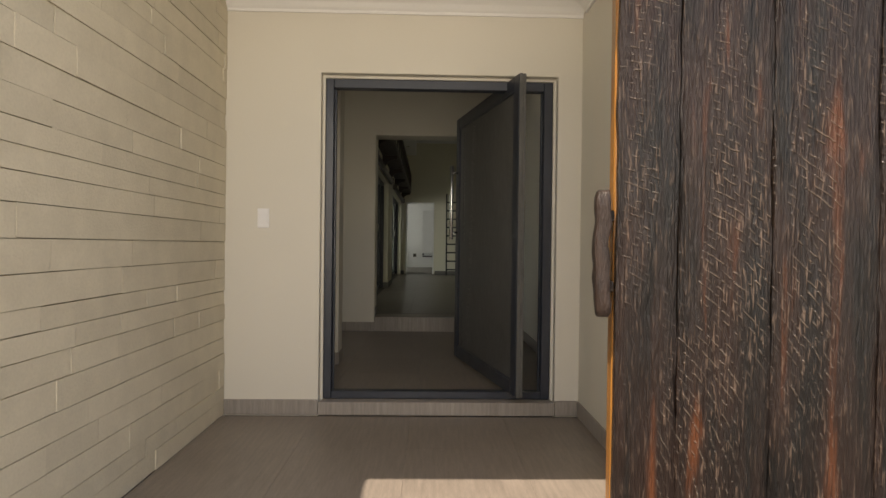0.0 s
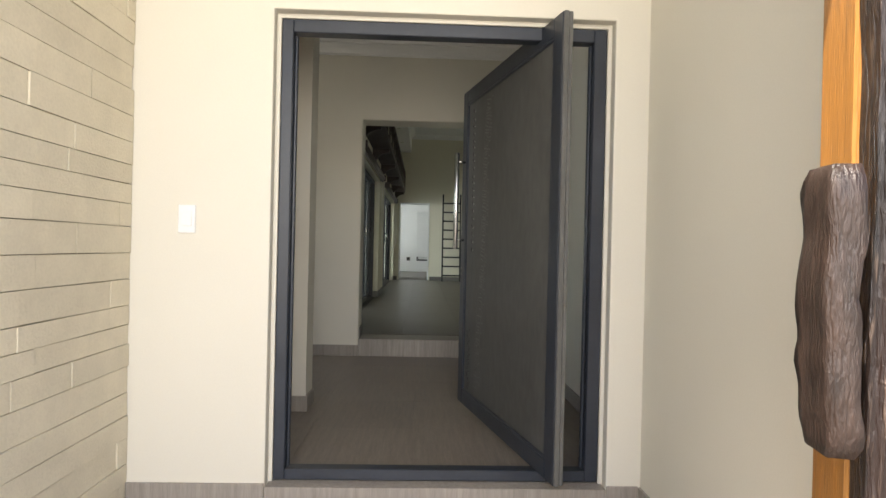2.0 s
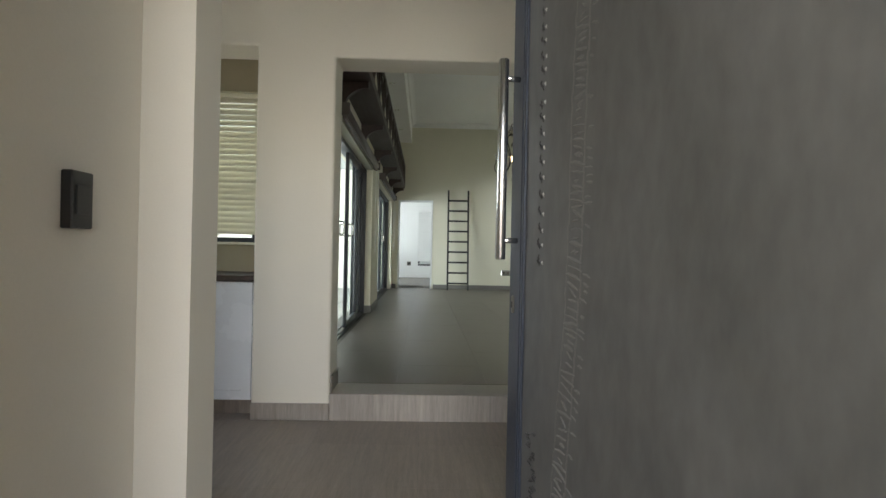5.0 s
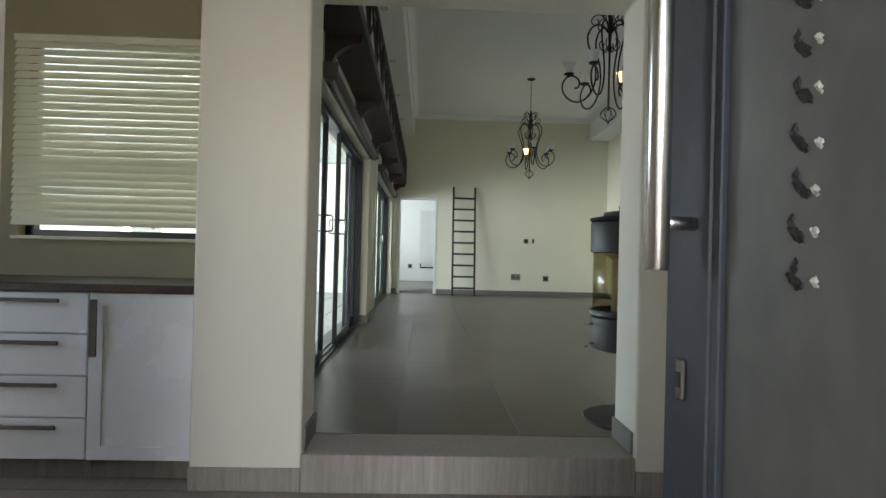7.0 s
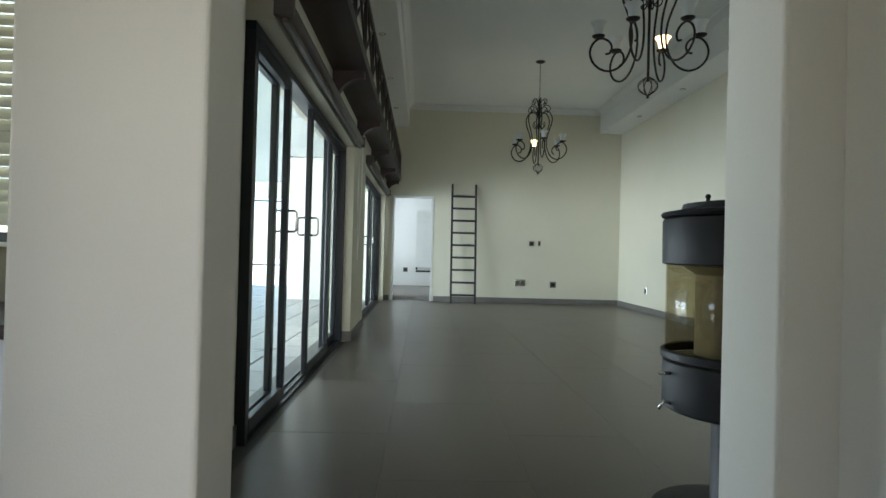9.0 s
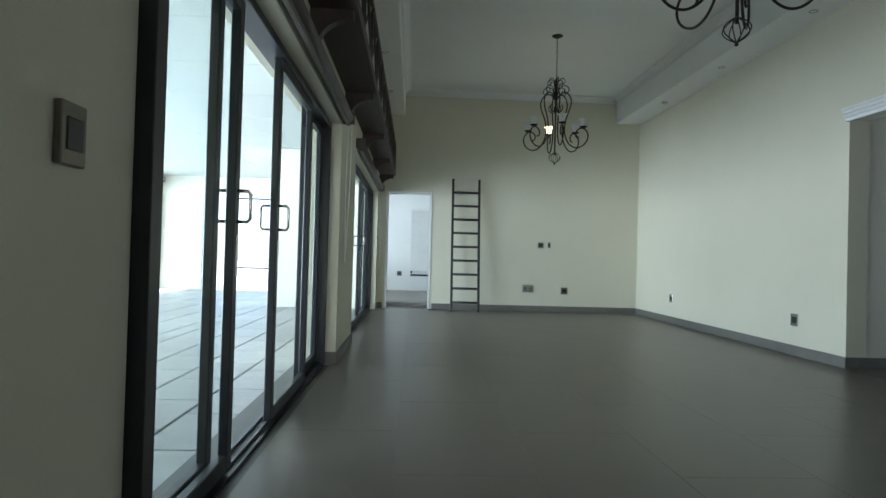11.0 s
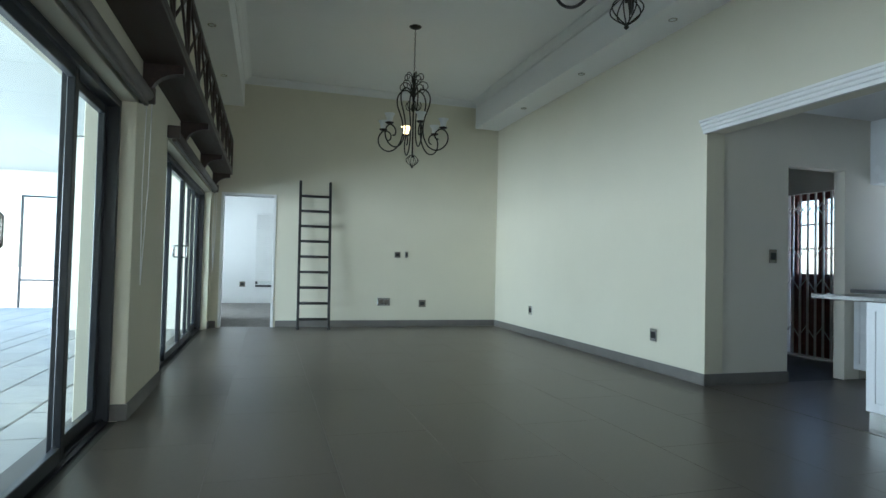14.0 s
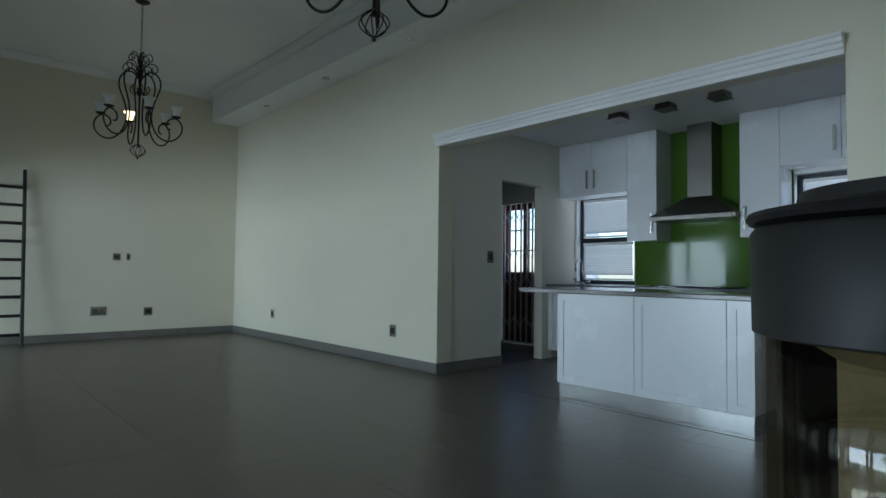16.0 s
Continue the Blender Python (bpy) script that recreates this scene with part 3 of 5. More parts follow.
structure(boxes("baseboard_hall", [(-0.41, -0.398, YD + 0.25, 4.488, E0, E0 + 0.10), (-0.41, -0.238, 4.488, 4.4995, E0, E0 + 0.10), (-0.2495, -0.238, 4.50, 4.72, E0, E0 + 0.10), (-0.62, OX0, YH - 0.012, YH - 0.001, E0, E0 + 0.105), (OX1, 1.548, YH - 0.012, YH - 0.001, E0, E0 + 0.105), (1.548, 1.5595, YD + 0.25, YH - 0.013, E0, E0 + 0.10)], M_STEPX, bevel=0.002), "grey tile baseboard")
structure(box("living_step", OX0 + 0.001, OX1 - 0.001, YH - 0.010, YL + 0.0, 0, F - 0.002, M_STEPX, bevel=0.004), "striated tile step up to the living room")
switch_plate("intercom", (-0.409, 4.16, 1.29), 0.09, 0.14, "+x", M_DARK, M_DARK, "dark bronze switch unit on hall wall", depth=0.028)
switch_plate("light_switch", (1.559, 4.22, 1.27), 0.07, 0.12, "-x", M_CHROME, M_WPLATE, "steel light switch with white rockers", rockers=2)

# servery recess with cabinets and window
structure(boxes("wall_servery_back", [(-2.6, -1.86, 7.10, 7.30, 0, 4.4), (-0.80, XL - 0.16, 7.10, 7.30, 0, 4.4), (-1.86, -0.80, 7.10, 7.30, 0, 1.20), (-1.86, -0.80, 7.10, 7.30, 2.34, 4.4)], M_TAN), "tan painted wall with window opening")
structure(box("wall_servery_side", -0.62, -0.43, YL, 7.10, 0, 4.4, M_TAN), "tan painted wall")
structure(box("ceiling_servery", -2.6, -0.62, YL, 7.10, 2.62, 2.70, M_CEIL), "white ceiling")
structure(box("floor_servery", -2.6, -0.62, YH, 7.10, 0, E0 - 0.003, M_STEPT), "grey-brown tile floor")


def cabinet(name, x0, x1, front, drawers, label):
    """Base unit with overlay fronts and bar handles, facing -y."""
    z0, z1 = E0 + 0.10, E0 + 0.865
    c = thing(name, (x0, front, E0), label, "cabinet", "white base cabinets")
    box("body", x0 + 0.002, x1 - 0.002, front + 0.02, 7.09, z0, z1, M_CAB, c)
    box("plinth", x0 + 0.002, x1 - 0.002, front + 0.06, front + 0.08, E0, z0, M_STEPT, c)
    if drawers:
        hgt = (z1 - z0) / drawers
        for k in range(drawers):
            d = box("drawer", x0 + 0.004, x1 - 0.004, front, front + 0.019, z0 + k * hgt + 0.003, z0 + (k + 1) * hgt - 0.003, M_CAB, c, 0.003)
            h = box("handle", x0 + 0.05, x1 - 0.12, front - 0.032, front - 0.020, z0 + (k + 1) * hgt - 0.048, z0 + (k + 1) * hgt - 0.030, M_PELMET, c, 0.003)
            box("handle_post", x0 + 0.07, x0 + 0.08, front - 0.021, front, z0 + (k + 1) * hgt - 0.045, z0 + (k + 1) * hgt - 0.033, M_PELMET, c)
            box("handle_post", x1 - 0.15, x1 - 0.14, front - 0.021, front, z0 + (k + 1) * hgt - 0.045, z0 + (k + 1) * hgt - 0.033, M_PELMET, c)
    else:
        boxes("door", [(x0 + 0.004, x0 + 0.064, front, front + 0.019, z0 + 0.003, z1 - 0.003), (x1 - 0.064, x1 - 0.004, front, front + 0.019, z0 + 0.003, z1 - 0.003), (x0 + 0.064, x1 - 0.064, front, front + 0.019, z1 - 0.063, z1 - 0.003), (x0 + 0.064, x1 - 0.064, front, front + 0.019, z0 + 0.003, z0 + 0.063), (x0 + 0.064, x1 - 0.064, front + 0.008, front + 0.019, z0 + 0.063, z1 - 0.063)], M_CAB, c)
        box("handle", x0 + 0.018, x0 + 0.050, front - 0.032, front - 0.020, z1 - 0.29, z1 - 0.03, M_PELMET, c, 0.003)
        for z in (z1 - 0.26, z1 - 0.06):
            box("handle_post", x0 + 0.026, x0 + 0.036, front - 0.021, front, z, z + 0.01, M_PELMET, c)


CF = 6.50
cabinet("base_cabinet", -1.112, -0.64, CF, 0, "white panelled base cabinet with bar handle")
cabinet("base_cabinet", -1.56, -1.112, CF, 4, "white four-drawer base cabinet with bar handles")
cabinet("base_cabinet", -2.11, -1.56, CF, 0, "white panelled base cabinet with bar handle")
cabinet("base_cabinet", -2.59, -2.11, CF, 4, "white four-drawer base cabinet with bar handles")
tagged(box("worktop", -2.595, -0.625, CF - 0.025, 7.095, E0 + 0.867, E0 + 0.905, M_COUNTER, None, 0.005), "dark brown worktop on white cabinets", "worktop")


def window(name, axis, u0, u1, z0, z1, p, mullions=(), transoms=(), sill=None):
    """Black aluminium window in the plane axis = p."""
    w = structure(thing(name, ((u0, p, z0) if axis == "y" else (p, u0, z0)), "black aluminium framed window", "window"))
    w["kind"] = "structure"

    def bar(nm, a0, a1, b0, b1, m=M_ALU, t=0.05):
        if axis == "y":
            return box(nm, a0, a1, p - t / 2, p + t / 2, b0, b1, m, w)
        return box(nm, p - t / 2, p + t / 2, a0, a1, b0, b1, m, w)
    bar("frame", u0, u0 + 0.05, z0, z1)
    bar("frame", u1 - 0.05, u1, z0, z1)
    bar("frame", u0 + 0.05, u1 - 0.05, z0, z0 + 0.05)
    bar("frame", u0 + 0.05, u1 - 0.05, z1 - 0.05, z1)
    for z in transoms:
        bar("transom", u0 + 0.05, u1 - 0.05, z - 0.03, z + 0.03)
    g = bar("pane", u0 + 0.05, u1 - 0.05, z0 + 0.05, z1 - 0.05, M_GLASS, 0.006)
    g.visible_shadow = False
    return w


def blind(axis, u0, u1, z0, z1, p, mat, tilt, label, pitch=0.032, facing=1, headrail=True):
    """Venetian blind of separate slats, with headrail, bottom rail and cords."""
    b = thing("venetian_blind", ((u0, p, z1) if axis == "y" else (p, u0, z1)), label, "blind")
    w = u1 - u0
    bm = bmesh.new()
    prev = None
    c, s = math.cos(radians(tilt)), math.sin(radians(tilt))
    for k in range(4):
        a = (k / 3 - 0.5) * pitch * 1.18
        bow = 0.0042 * (pitch / 0.042) * (1 - (2 * k / 3 - 1) ** 2)
        q = (a * c - bow * s, a * s + bow * c)
        cur = [bm.verts.new((e, q[0], q[1])) for e in (-w / 2, w / 2)]
        if prev:
            bm.faces.new((prev[0], prev[1], cur[1], cur[0]))
        prev = cur
    me = mesh_of("slat", bm, mat, True)
    n = int((z1 - z0 - 0.05) / pitch)
    rot = 0 if axis == "y" else math.pi / 2
    rnd = random.Random(int(w * 1000))
    for i in range(n):
        o = new("slat", me)
        o.parent = b
        o.location = (w / 2, 0, -0.05 - i * pitch) if axis == "y" else (0, w / 2, -0.05 - i * pitch)
        o.rotation_euler = (radians(rnd.uniform(-4, 4)), 0, rot + (math.pi if facing < 0 else 0))
    def bar(nm, h0, h1, t):
        if axis == "y":
            return box(nm, u0, u1, p - t, p + t, h0, h1, mat, b, 0.003)
        return box(nm, p - t, p + t, u0, u1, h0, h1, mat, b, 0.003)
    bar("headrail", z1 - 0.035, z1, 0.022)
    bar("bottom_rail", z0, z0 + 0.018, 0.014)
    for f in (0.12, 0.88):
        u = u0 + w * f
        pt = (lambda z: (u, p - 0.016, z)) if axis == "y" else (lambda z: (p - 0.016, u, z))
        tube("cord", [[pt(z1 - 0.03), pt(z0)]], 0.0012, mat, (0, 0, 0), None, 4).parent = b
        b.children[-1].location = -Vector(b.location)
    return b


# unseen window added around the extra hall lamp
window("window_5", "x", 4.9, 6.1, 1.0, 2.2, -2.68)
window("window_1", "y", -1.86, -0.80, 1.20, 2.34, 7.20, transoms=(1.62,))
blind("y", -1.85, -0.785, 1.195, 2.31, 7.05, M_BLIND, 64, "cream venetian blind, slats nearly closed", 0.042)

# ---- living room ----
living_floor = structure(box("floor_living", XL - 0.35, 7.0, YL - 0.001, YF + 0.12, F - 0.12, F - 0.006, M_JOINT), "large grey porcelain floor tiles")
S1, S2, S3, S4 = 7.75, 11.12, 12.33, 16.30   # the two sliding doors along the wall
SH = 2.32
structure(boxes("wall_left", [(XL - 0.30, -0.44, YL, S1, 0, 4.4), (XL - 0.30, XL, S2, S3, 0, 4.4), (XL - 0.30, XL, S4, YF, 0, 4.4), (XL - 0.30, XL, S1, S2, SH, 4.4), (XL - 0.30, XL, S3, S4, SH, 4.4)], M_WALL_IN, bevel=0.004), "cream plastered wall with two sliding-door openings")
BX0, BX1 = -0.17, 0.655
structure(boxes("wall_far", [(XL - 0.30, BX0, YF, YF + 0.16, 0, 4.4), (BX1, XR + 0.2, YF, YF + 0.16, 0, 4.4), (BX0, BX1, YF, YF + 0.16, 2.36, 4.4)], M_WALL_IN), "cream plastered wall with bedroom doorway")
KY0, KY1 = 7.83, 11.37
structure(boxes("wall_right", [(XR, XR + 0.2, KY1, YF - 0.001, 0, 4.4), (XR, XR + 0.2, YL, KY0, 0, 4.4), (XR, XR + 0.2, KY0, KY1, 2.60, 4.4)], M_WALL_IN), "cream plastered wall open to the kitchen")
structure(boxes("ceiling", [(-0.4, 4.6, YL, YF, 4.18, 4.32), (XL, 0.12, YL, YF, 3.72, 4.18), (3.975, XR, YL, YF, 3.72, 4.18)], M_CEIL), "white ceiling with dropped bulkheads along both sides")
moulding("cornice_far", COVE, (0.12, YF, 4.08), (3.975, YF, 4.08), (0, -1, 0), M_TRIM)
moulding("cornice_left", COVE, (0.12, YL, 4.08), (0.12, YF - 0.1, 4.08), (1, 0, 0), M_TRIM)
moulding("cornice_right", COVE, (3.975, YL, 4.08), (3.975, YF - 0.1, 4.08), (-1, 0, 0), M_TRIM)
HEAD = [(0, 0), (0.03, 0), (0.03, 0.03), (0.045, 0.035), (0.045, 0.06), (0.06, 0.07), (0.06, 0.095), (0.075, 0.10), (0.075, 0.12), (0, 0.12)]
moulding("trim_kitchen_head", HEAD, (XR - 0.001, KY0, 2.575), (XR - 0.001, KY1 + 0.02, 2.585), (-1, 0, 0), M_TRIM, "white stepped moulding over the kitchen opening")
bb = F + 0.105
structure(boxes("baseboard_living", [(-0.44, -0.428, YL, S1, F, bb), (XL - 0.12, XL + 0.012, S2 - 0.012, S2 - 0.001, F, bb), (XL, XL + 0.012, S2, S3, F, bb), (XL, XL + 0.012, S4, YF - 0.013, F, bb), (XL, BX0 - 0.03, YF - 0.012, YF - 0.001, F, bb), (BX1 + 0.03, XR - 0.013, YF - 0.012, YF - 0.001, F, bb), (XR - 0.012, XR - 0.001, KY1 - 0.0, YF - 0.001, F, bb), (XR - 0.012, 5.39, KY1 - 0.012, KY1 - 0.001, F, bb), (XR - 0.012, XR - 0.001, YL, KY0, F, bb), (OX0 - 0.0, OX0 + 0.012, YH + 0.03, YL, F, bb), (OX1 - 0.012, OX1, YH + 0.03, YL, F, bb), (OX1, XR - 0.013, YL, YL + 0.012, F, bb)], M_BASE, bevel=0.002), "grey tile baseboard")


def sliding_door(name, y0, y1, fixed_a, leaf_a, leaf_b, fixed_b, label):
    """Four-panel aluminium sliding door; each panel is (start, end)."""
    x = XL - 0.15
    d = thing(name, (x, y0, F), label, "sliding door", "patio sliding doors")
    z0, z1 = F, SH
    box("frame_head", x - 0.06, x + 0.06, y0 + 0.002, y1 - 0.002, z1 - 0.05, z1 - 0.002, M_ALU, d, 0.003)
    box("frame_side", x - 0.06, x + 0.06, y0 + 0.002, y0 + 0.045, z0, z1 - 0.05, M_ALU, d, 0.003)
    box("frame_side", x - 0.06, x + 0.06, y1 - 0.045, y1 - 0.002, z0, z1 - 0.05, M_ALU, d, 0.003)
    boxes("track", [(x - 0.06, x + 0.06, y0 + 0.045, y1 - 0.045, z0, z0 + 0.012), (x - 0.030, x - 0.022, y0 + 0.045, y1 - 0.045, z0 + 0.012, z0 + 0.028), (x + 0.022, x + 0.030, y0 + 0.045, y1 - 0.045, z0 + 0.012, z0 + 0.028)], M_ALU, d)
    for (a, b), off, lead in ((fixed_a, -0.028, 0), (leaf_a, 0.026, 1), (leaf_b, 0.026, -1), (fixed_b, -0.028, 0)):
        xx, s = x + off, 0.06
        boxes("panel_frame", [(xx - 0.02, xx + 0.02, a, a + s, z0 + 0.03, z1 - 0.055), (xx - 0.02, xx + 0.02, b - s, b, z0 + 0.03, z1 - 0.055), (xx - 0.02, xx + 0.02, a + s, b - s, z0 + 0.03, z0 + 0.10), (xx - 0.02, xx + 0.02, a + s, b - s, z1 - 0.115, z1 - 0.055)], M_ALU, d, 0.004)
        g = box("pane", xx - 0.003, xx + 0.003, a + s, b - s, z0 + 0.10, z1 - 0.115, M_GLASS, d)
        g.visible_shadow = False
        if lead:
            yc = b - s / 2 if lead > 0 else a + s / 2
            zc = F + 1.13
            for sx in (1, -1):
                base, out = xx + 0.02 * sx, xx + 0.075 * sx
                h = tube("handle", [[(base, yc, zc - 0.065), (out - 0.012 * sx, yc, zc - 0.065), (out, yc, zc - 0.052), (out, yc, zc + 0.052), (out - 0.012 * sx, yc, zc + 0.065), (base, yc, zc + 0.065)]], 0.008, M_CHROME, (0, 0, 0), None, 8)
                h.location = -Vector(d.location)
                h.parent = d
            box("lock", xx + 0.02, xx + 0.026, yc - 0.012, yc + 0.012, zc - 0.30, zc - 0.12, M_CHROME, d, 0.002)
    return d


sliding_door("sliding_door", S1, S2, (S1 + 0.045, 8.52), (S1 + 0.05, 8.61), (9.29, 10.30), (10.34, S2 - 0.045), "black aluminium sliding door, standing partly open")
sliding_door("sliding_door", S3, S4, (S3 + 0.045, 13.32), (13.25, 14.24), (14.26, 15.28), (15.22, S4 - 0.045), "black aluminium sliding door, closed")


def blind_tube(y0, y1):
    b = thing("roller_blind", (XL + 0.05, y0, SH + 0.06), "bronze rolled-up roller blind over sliding door", "blind", "roller blinds")
    z = SH + 0.06
    o = tube("roll", [[(0, 0.03, 0), (0, y1 - y0 - 0.03, 0)]], 0.042, M_PELMET, (0, 0, 0), None, 16)
    o.parent = b
    box("bottom_bar", XL + 0.035, XL + 0.065, y0 + 0.04, y1 - 0.04, z - 0.075, z - 0.045, M_PELMET, b, 0.004)
    for y in (y0, y1 - 0.028):
        box("bracket", XL + 0.001, XL + 0.10, y, y + 0.028, z - 0.055, z + 0.055, M_PELMET, b, 0.006)
    o = tube("chain", [[(0.0, y1 - y0 - 0.015, -0.05), (-0.01, y1 - y0 - 0.01, -0.6), (0, y1 - y0 - 0.015, -1.25)], [(0.03, y1 - y0 - 0.015, -0.05), (0.025, y1 - y0 - 0.01, -0.6), (0.0, y1 - y0 - 0.015, -1.25)]], 0.003, M_WPLATE, (0, 0, 0), None, 5)
    o.parent = b


blind_tube(S1 - 0.05, S2 + 0.05)
blind_tube(S3 - 0.05, S4 + 0.05)


def gallery_shelf():
    """Long high plank shelf with a latticed front rail, on curved corbels."""
    s = thing("gallery_shelf", (XL, YL, 2.63), "dark wood gallery shelf with latticed rail and corbels", "shelf")
    x0, x1, z = XL + 0.001, -0.02, 2.63
    y0, y1 = YL + 0.002, YF - 0.002
    box("board", x0, x1 - 0.001, y0, y1, z, z + 0.035, M_WOOD, s, 0.003)
    zt = z + 0.50
    boxes("rail", [(x1 - 0.03, x1 - 0.001, y0, y1, zt, zt + 0.045), (x1 - 0.03, x1 - 0.001, y0, y1, z + 0.036, z + 0.085)], M_WOOD, s, 0.004)
    bay = (y1 - y0) / 15
    for i in range(16):
        y = min(max(y0 + i * bay, y0 + 0.018), y1 - 0.018)
        box("post", x1 - 0.030, x1 - 0.002, y - 0.018, y + 0.018, z + 0.086, zt - 0.001, M_WOOD, s, 0.003)
    for i in range(15):
        ya, yb = y0 + i * bay + 0.02, y0 + (i + 1) * bay - 0.02
        o = tube("lattice", [[(x1 - 0.022, ya, z + 0.09), (x1 - 0.022, yb, zt)], [(x1 - 0.010, yb, z + 0.09), (x1 - 0.010, ya, zt)]], 0.010, M_WOOD, (0, 0, 0), None, 4)
        o.location = -Vector(s.location)
        o.parent = s
    for y in (7.78, 9.53, 11.28, 13.03, 14.78, 16.45):
        bm = bmesh.new()
        prof = [(0, 0), (0.25, 0), (0.25, -0.035)] + [(0.25 - 0.20 * math.sin(radians(a)), -0.055 - 0.15 * (1 - math.cos(radians(a)))) for a in range(0, 91, 15)] + [(0.05, -0.245), (0, -0.26)]
        sides = [[bm.verts.new((u, dy, v)) for u, v in prof] for dy in (-0.035, 0.035)]
        bm.faces.new(sides[0])
        bm.faces.new(sides[1][::-1])
        for k in range(len(prof)):
            q = (k + 1) % len(prof)
            bm.faces.new((sides[0][k], sides[0][q], sides[1][q], sides[1][k]))
        bmesh.ops.recalc_face_normals(bm, faces=bm.faces)
        o = new("corbel", mesh_of("corbel", bm, M_WOOD))
        o.location = (x0, y, z - 0.001)
        place(o, s)


gallery_shelf()


def ladder():
    """Rustic straight ladder leaning on the far wall."""
    l = thing("ladder", (1.25, 16.12, F), "black wooden ladder leaning on the cream wall", "ladder")
    yb, yt, zt = 0.0, 0.36, 2.34
    for x in (-0.235, 0.235):
        bm = bmesh.new()
        add_box(bm, x - 0.02, x + 0.02, -0.03, 0.03, 0, zt / math.cos(math.atan2(yt, zt)), 0.005)
        o = new("rail", mesh_of("rail", bm, M_LADDER))
        o.parent = l
        o.rotation_euler = (-math.atan2(yt, zt), 0, 0)
    for k in range(9):
        z = 0.16 + k * 0.242
        o = tube("rung", [[(-0.215, yt * z / zt, z), (0.215, yt * z / zt, z)]], 0.021, M_LADDER, (0, 0, 0), None, 10)
        o.parent = l


ladder()


def chandelier(at, turn):
    """Wrought-iron chandelier: central stem, six scrolled arms with glass cups, scroll crown and cage finial; at is its lowest point."""
    c = thing("chandelier", at, "wrought-iron scroll chandelier with six frosted cups, one lit", "chandelier", "living room chandeliers")
    top = 4.18 - at[2]
    lathe("canopy", [(0, top - 0.03), (0.03, top - 0.028), (0.07, top - 0.008), (0.075, top), (0, top)], M_IRON, (0, 0, 0), None, 18).parent = c
    lathe("stem", [(0, 0.13), (0.010, 0.13), (0.010, 0.68), (0.020, 0.72), (0.012, 0.78), (0.018, 0.85), (0.024, 0.92), (0.012, 1.00), (0.010, 1.11), (0.016, 1.145), (0, 1.165)], M_IRON, (0, 0, 0), None, 10).parent = c
    links = []
    zz, k = 1.155, 0
    while zz < top - 0.04:
        a = k * math.pi / 2
        links.append([(0.008 * math.cos(t) * math.cos(a), 0.008 * math.cos(t) * math.sin(a), zz + 0.019 + 0.019 * math.sin(t)) for t in [2 * math.pi * i / 10 for i in range(11)]])
        zz, k = zz + 0.033, k + 1
    tube("chain", links, 0.0028, M_IRON, (0, 0, 0), None, 5).parent = c
    cage = []
    for i in range(8):
        a = 2 * math.pi * i / 8
        cage.append([(0.077 * math.sin(math.pi * k / 12) * math.cos(a), 0.077 * math.sin(math.pi * k / 12) * math.sin(a), 0.02 + 0.15 * k / 12) for k in range(13)])
    tube("finial_cage", cage, 0.0035, M_IRON, (0, 0, 0), None, 5).parent = c
    lathe("finial", [(0, 0), (0.010, 0.006), (0.012, 0.014), (0.005, 0.022), (0, 0.024)], M_IRON, (0, 0, 0), None, 10).parent = c
    for i in range(6):
        a = radians(turn + 60 * i)
        ca, sa_ = math.cos(a), math.sin(a)

        def P(r, z):
            return (r * ca, r * sa_, z * 1.09)
        arm = [P(0.018, 0.80), P(0.06, 0.855), P(0.115, 0.87), P(0.170, 0.845), P(0.205, 0.78), P(0.20, 0.70), P(0.165, 0.61), P(0.135, 0.52), P(0.125, 0.42), P(0.145, 0.32), P(0.20, 0.235), P(0.28, 0.195), P(0.36, 0.21), P(0.42, 0.265), P(0.437, 0.335), P(0.41, 0.395), P(0.36, 0.425), P(0.305, 0.41), P(0.275, 0.37), P(0.285, 0.325), P(0.32, 0.315)]
        cr = [P(0.014, 0.80), P(0.035, 0.90), P(0.09, 0.955), P(0.15, 0.945), P(0.175, 0.905), P(0.16, 0.875), P(0.125, 0.868), P(0.108, 0.892), P(0.12, 0.92)]
        cr2 = [P(0.012, 0.90), P(0.025, 1.00), P(0.06, 1.045), P(0.10, 1.045), P(0.118, 1.01), P(0.105, 0.98), P(0.078, 0.985), P(0.085, 1.01)]
        hk = [P(0.016, 0.68), P(0.05, 0.645), P(0.085, 0.66), P(0.095, 0.70), P(0.08, 0.73)]

        def smooth(p, n=4):
            out = []
            p = [Vector(q) for q in p]
            for j in range(len(p) - 1):
                p0, p1, p2, p3 = p[max(j - 1, 0)], p[j], p[j + 1], p[min(j + 2, len(p) - 1)]
                for u in range(n):
                    t = u / n
                    out.append(0.5 * ((2 * p1) + (p2 - p0) * t + (2 * p0 - 5 * p1 + 4 * p2 - p3) * t * t + (3 * p1 - p0 - 3 * p2 + p3) * t ** 3))
            out.append(p[-1])
            return out
        tube("arm", [smooth(arm)], 0.0085, M_IRON, (0, 0, 0), None, 7).parent = c
        tube("scroll", [smooth(cr), smooth(cr2), smooth(hk)], 0.0055, M_IRON, (0, 0, 0), None, 6).parent = c
        lathe("drip_pan", [(0, 0.463), (0.03, 0.466), (0.048, 0.478), (0.05, 0.484), (0.02, 0.485), (0, 0.485)], M_IRON, P(0.375, 0), None, 14).parent = c
        lit = i == 1
        sh = lathe("cup", [(r, z + 0.038) for r, z in ((0, 0.449), (0.026, 0.452), (0.034, 0.475), (0.038, 0.505), (0.052, 0.535), (0.064, 0.548), (0.060, 0.549), (0.048, 0.535), (0.034, 0.505), (0.030, 0.478), (0, 0.458))], M_GLOW if lit else M_SHADE, P(0.375, 0), None, 16)
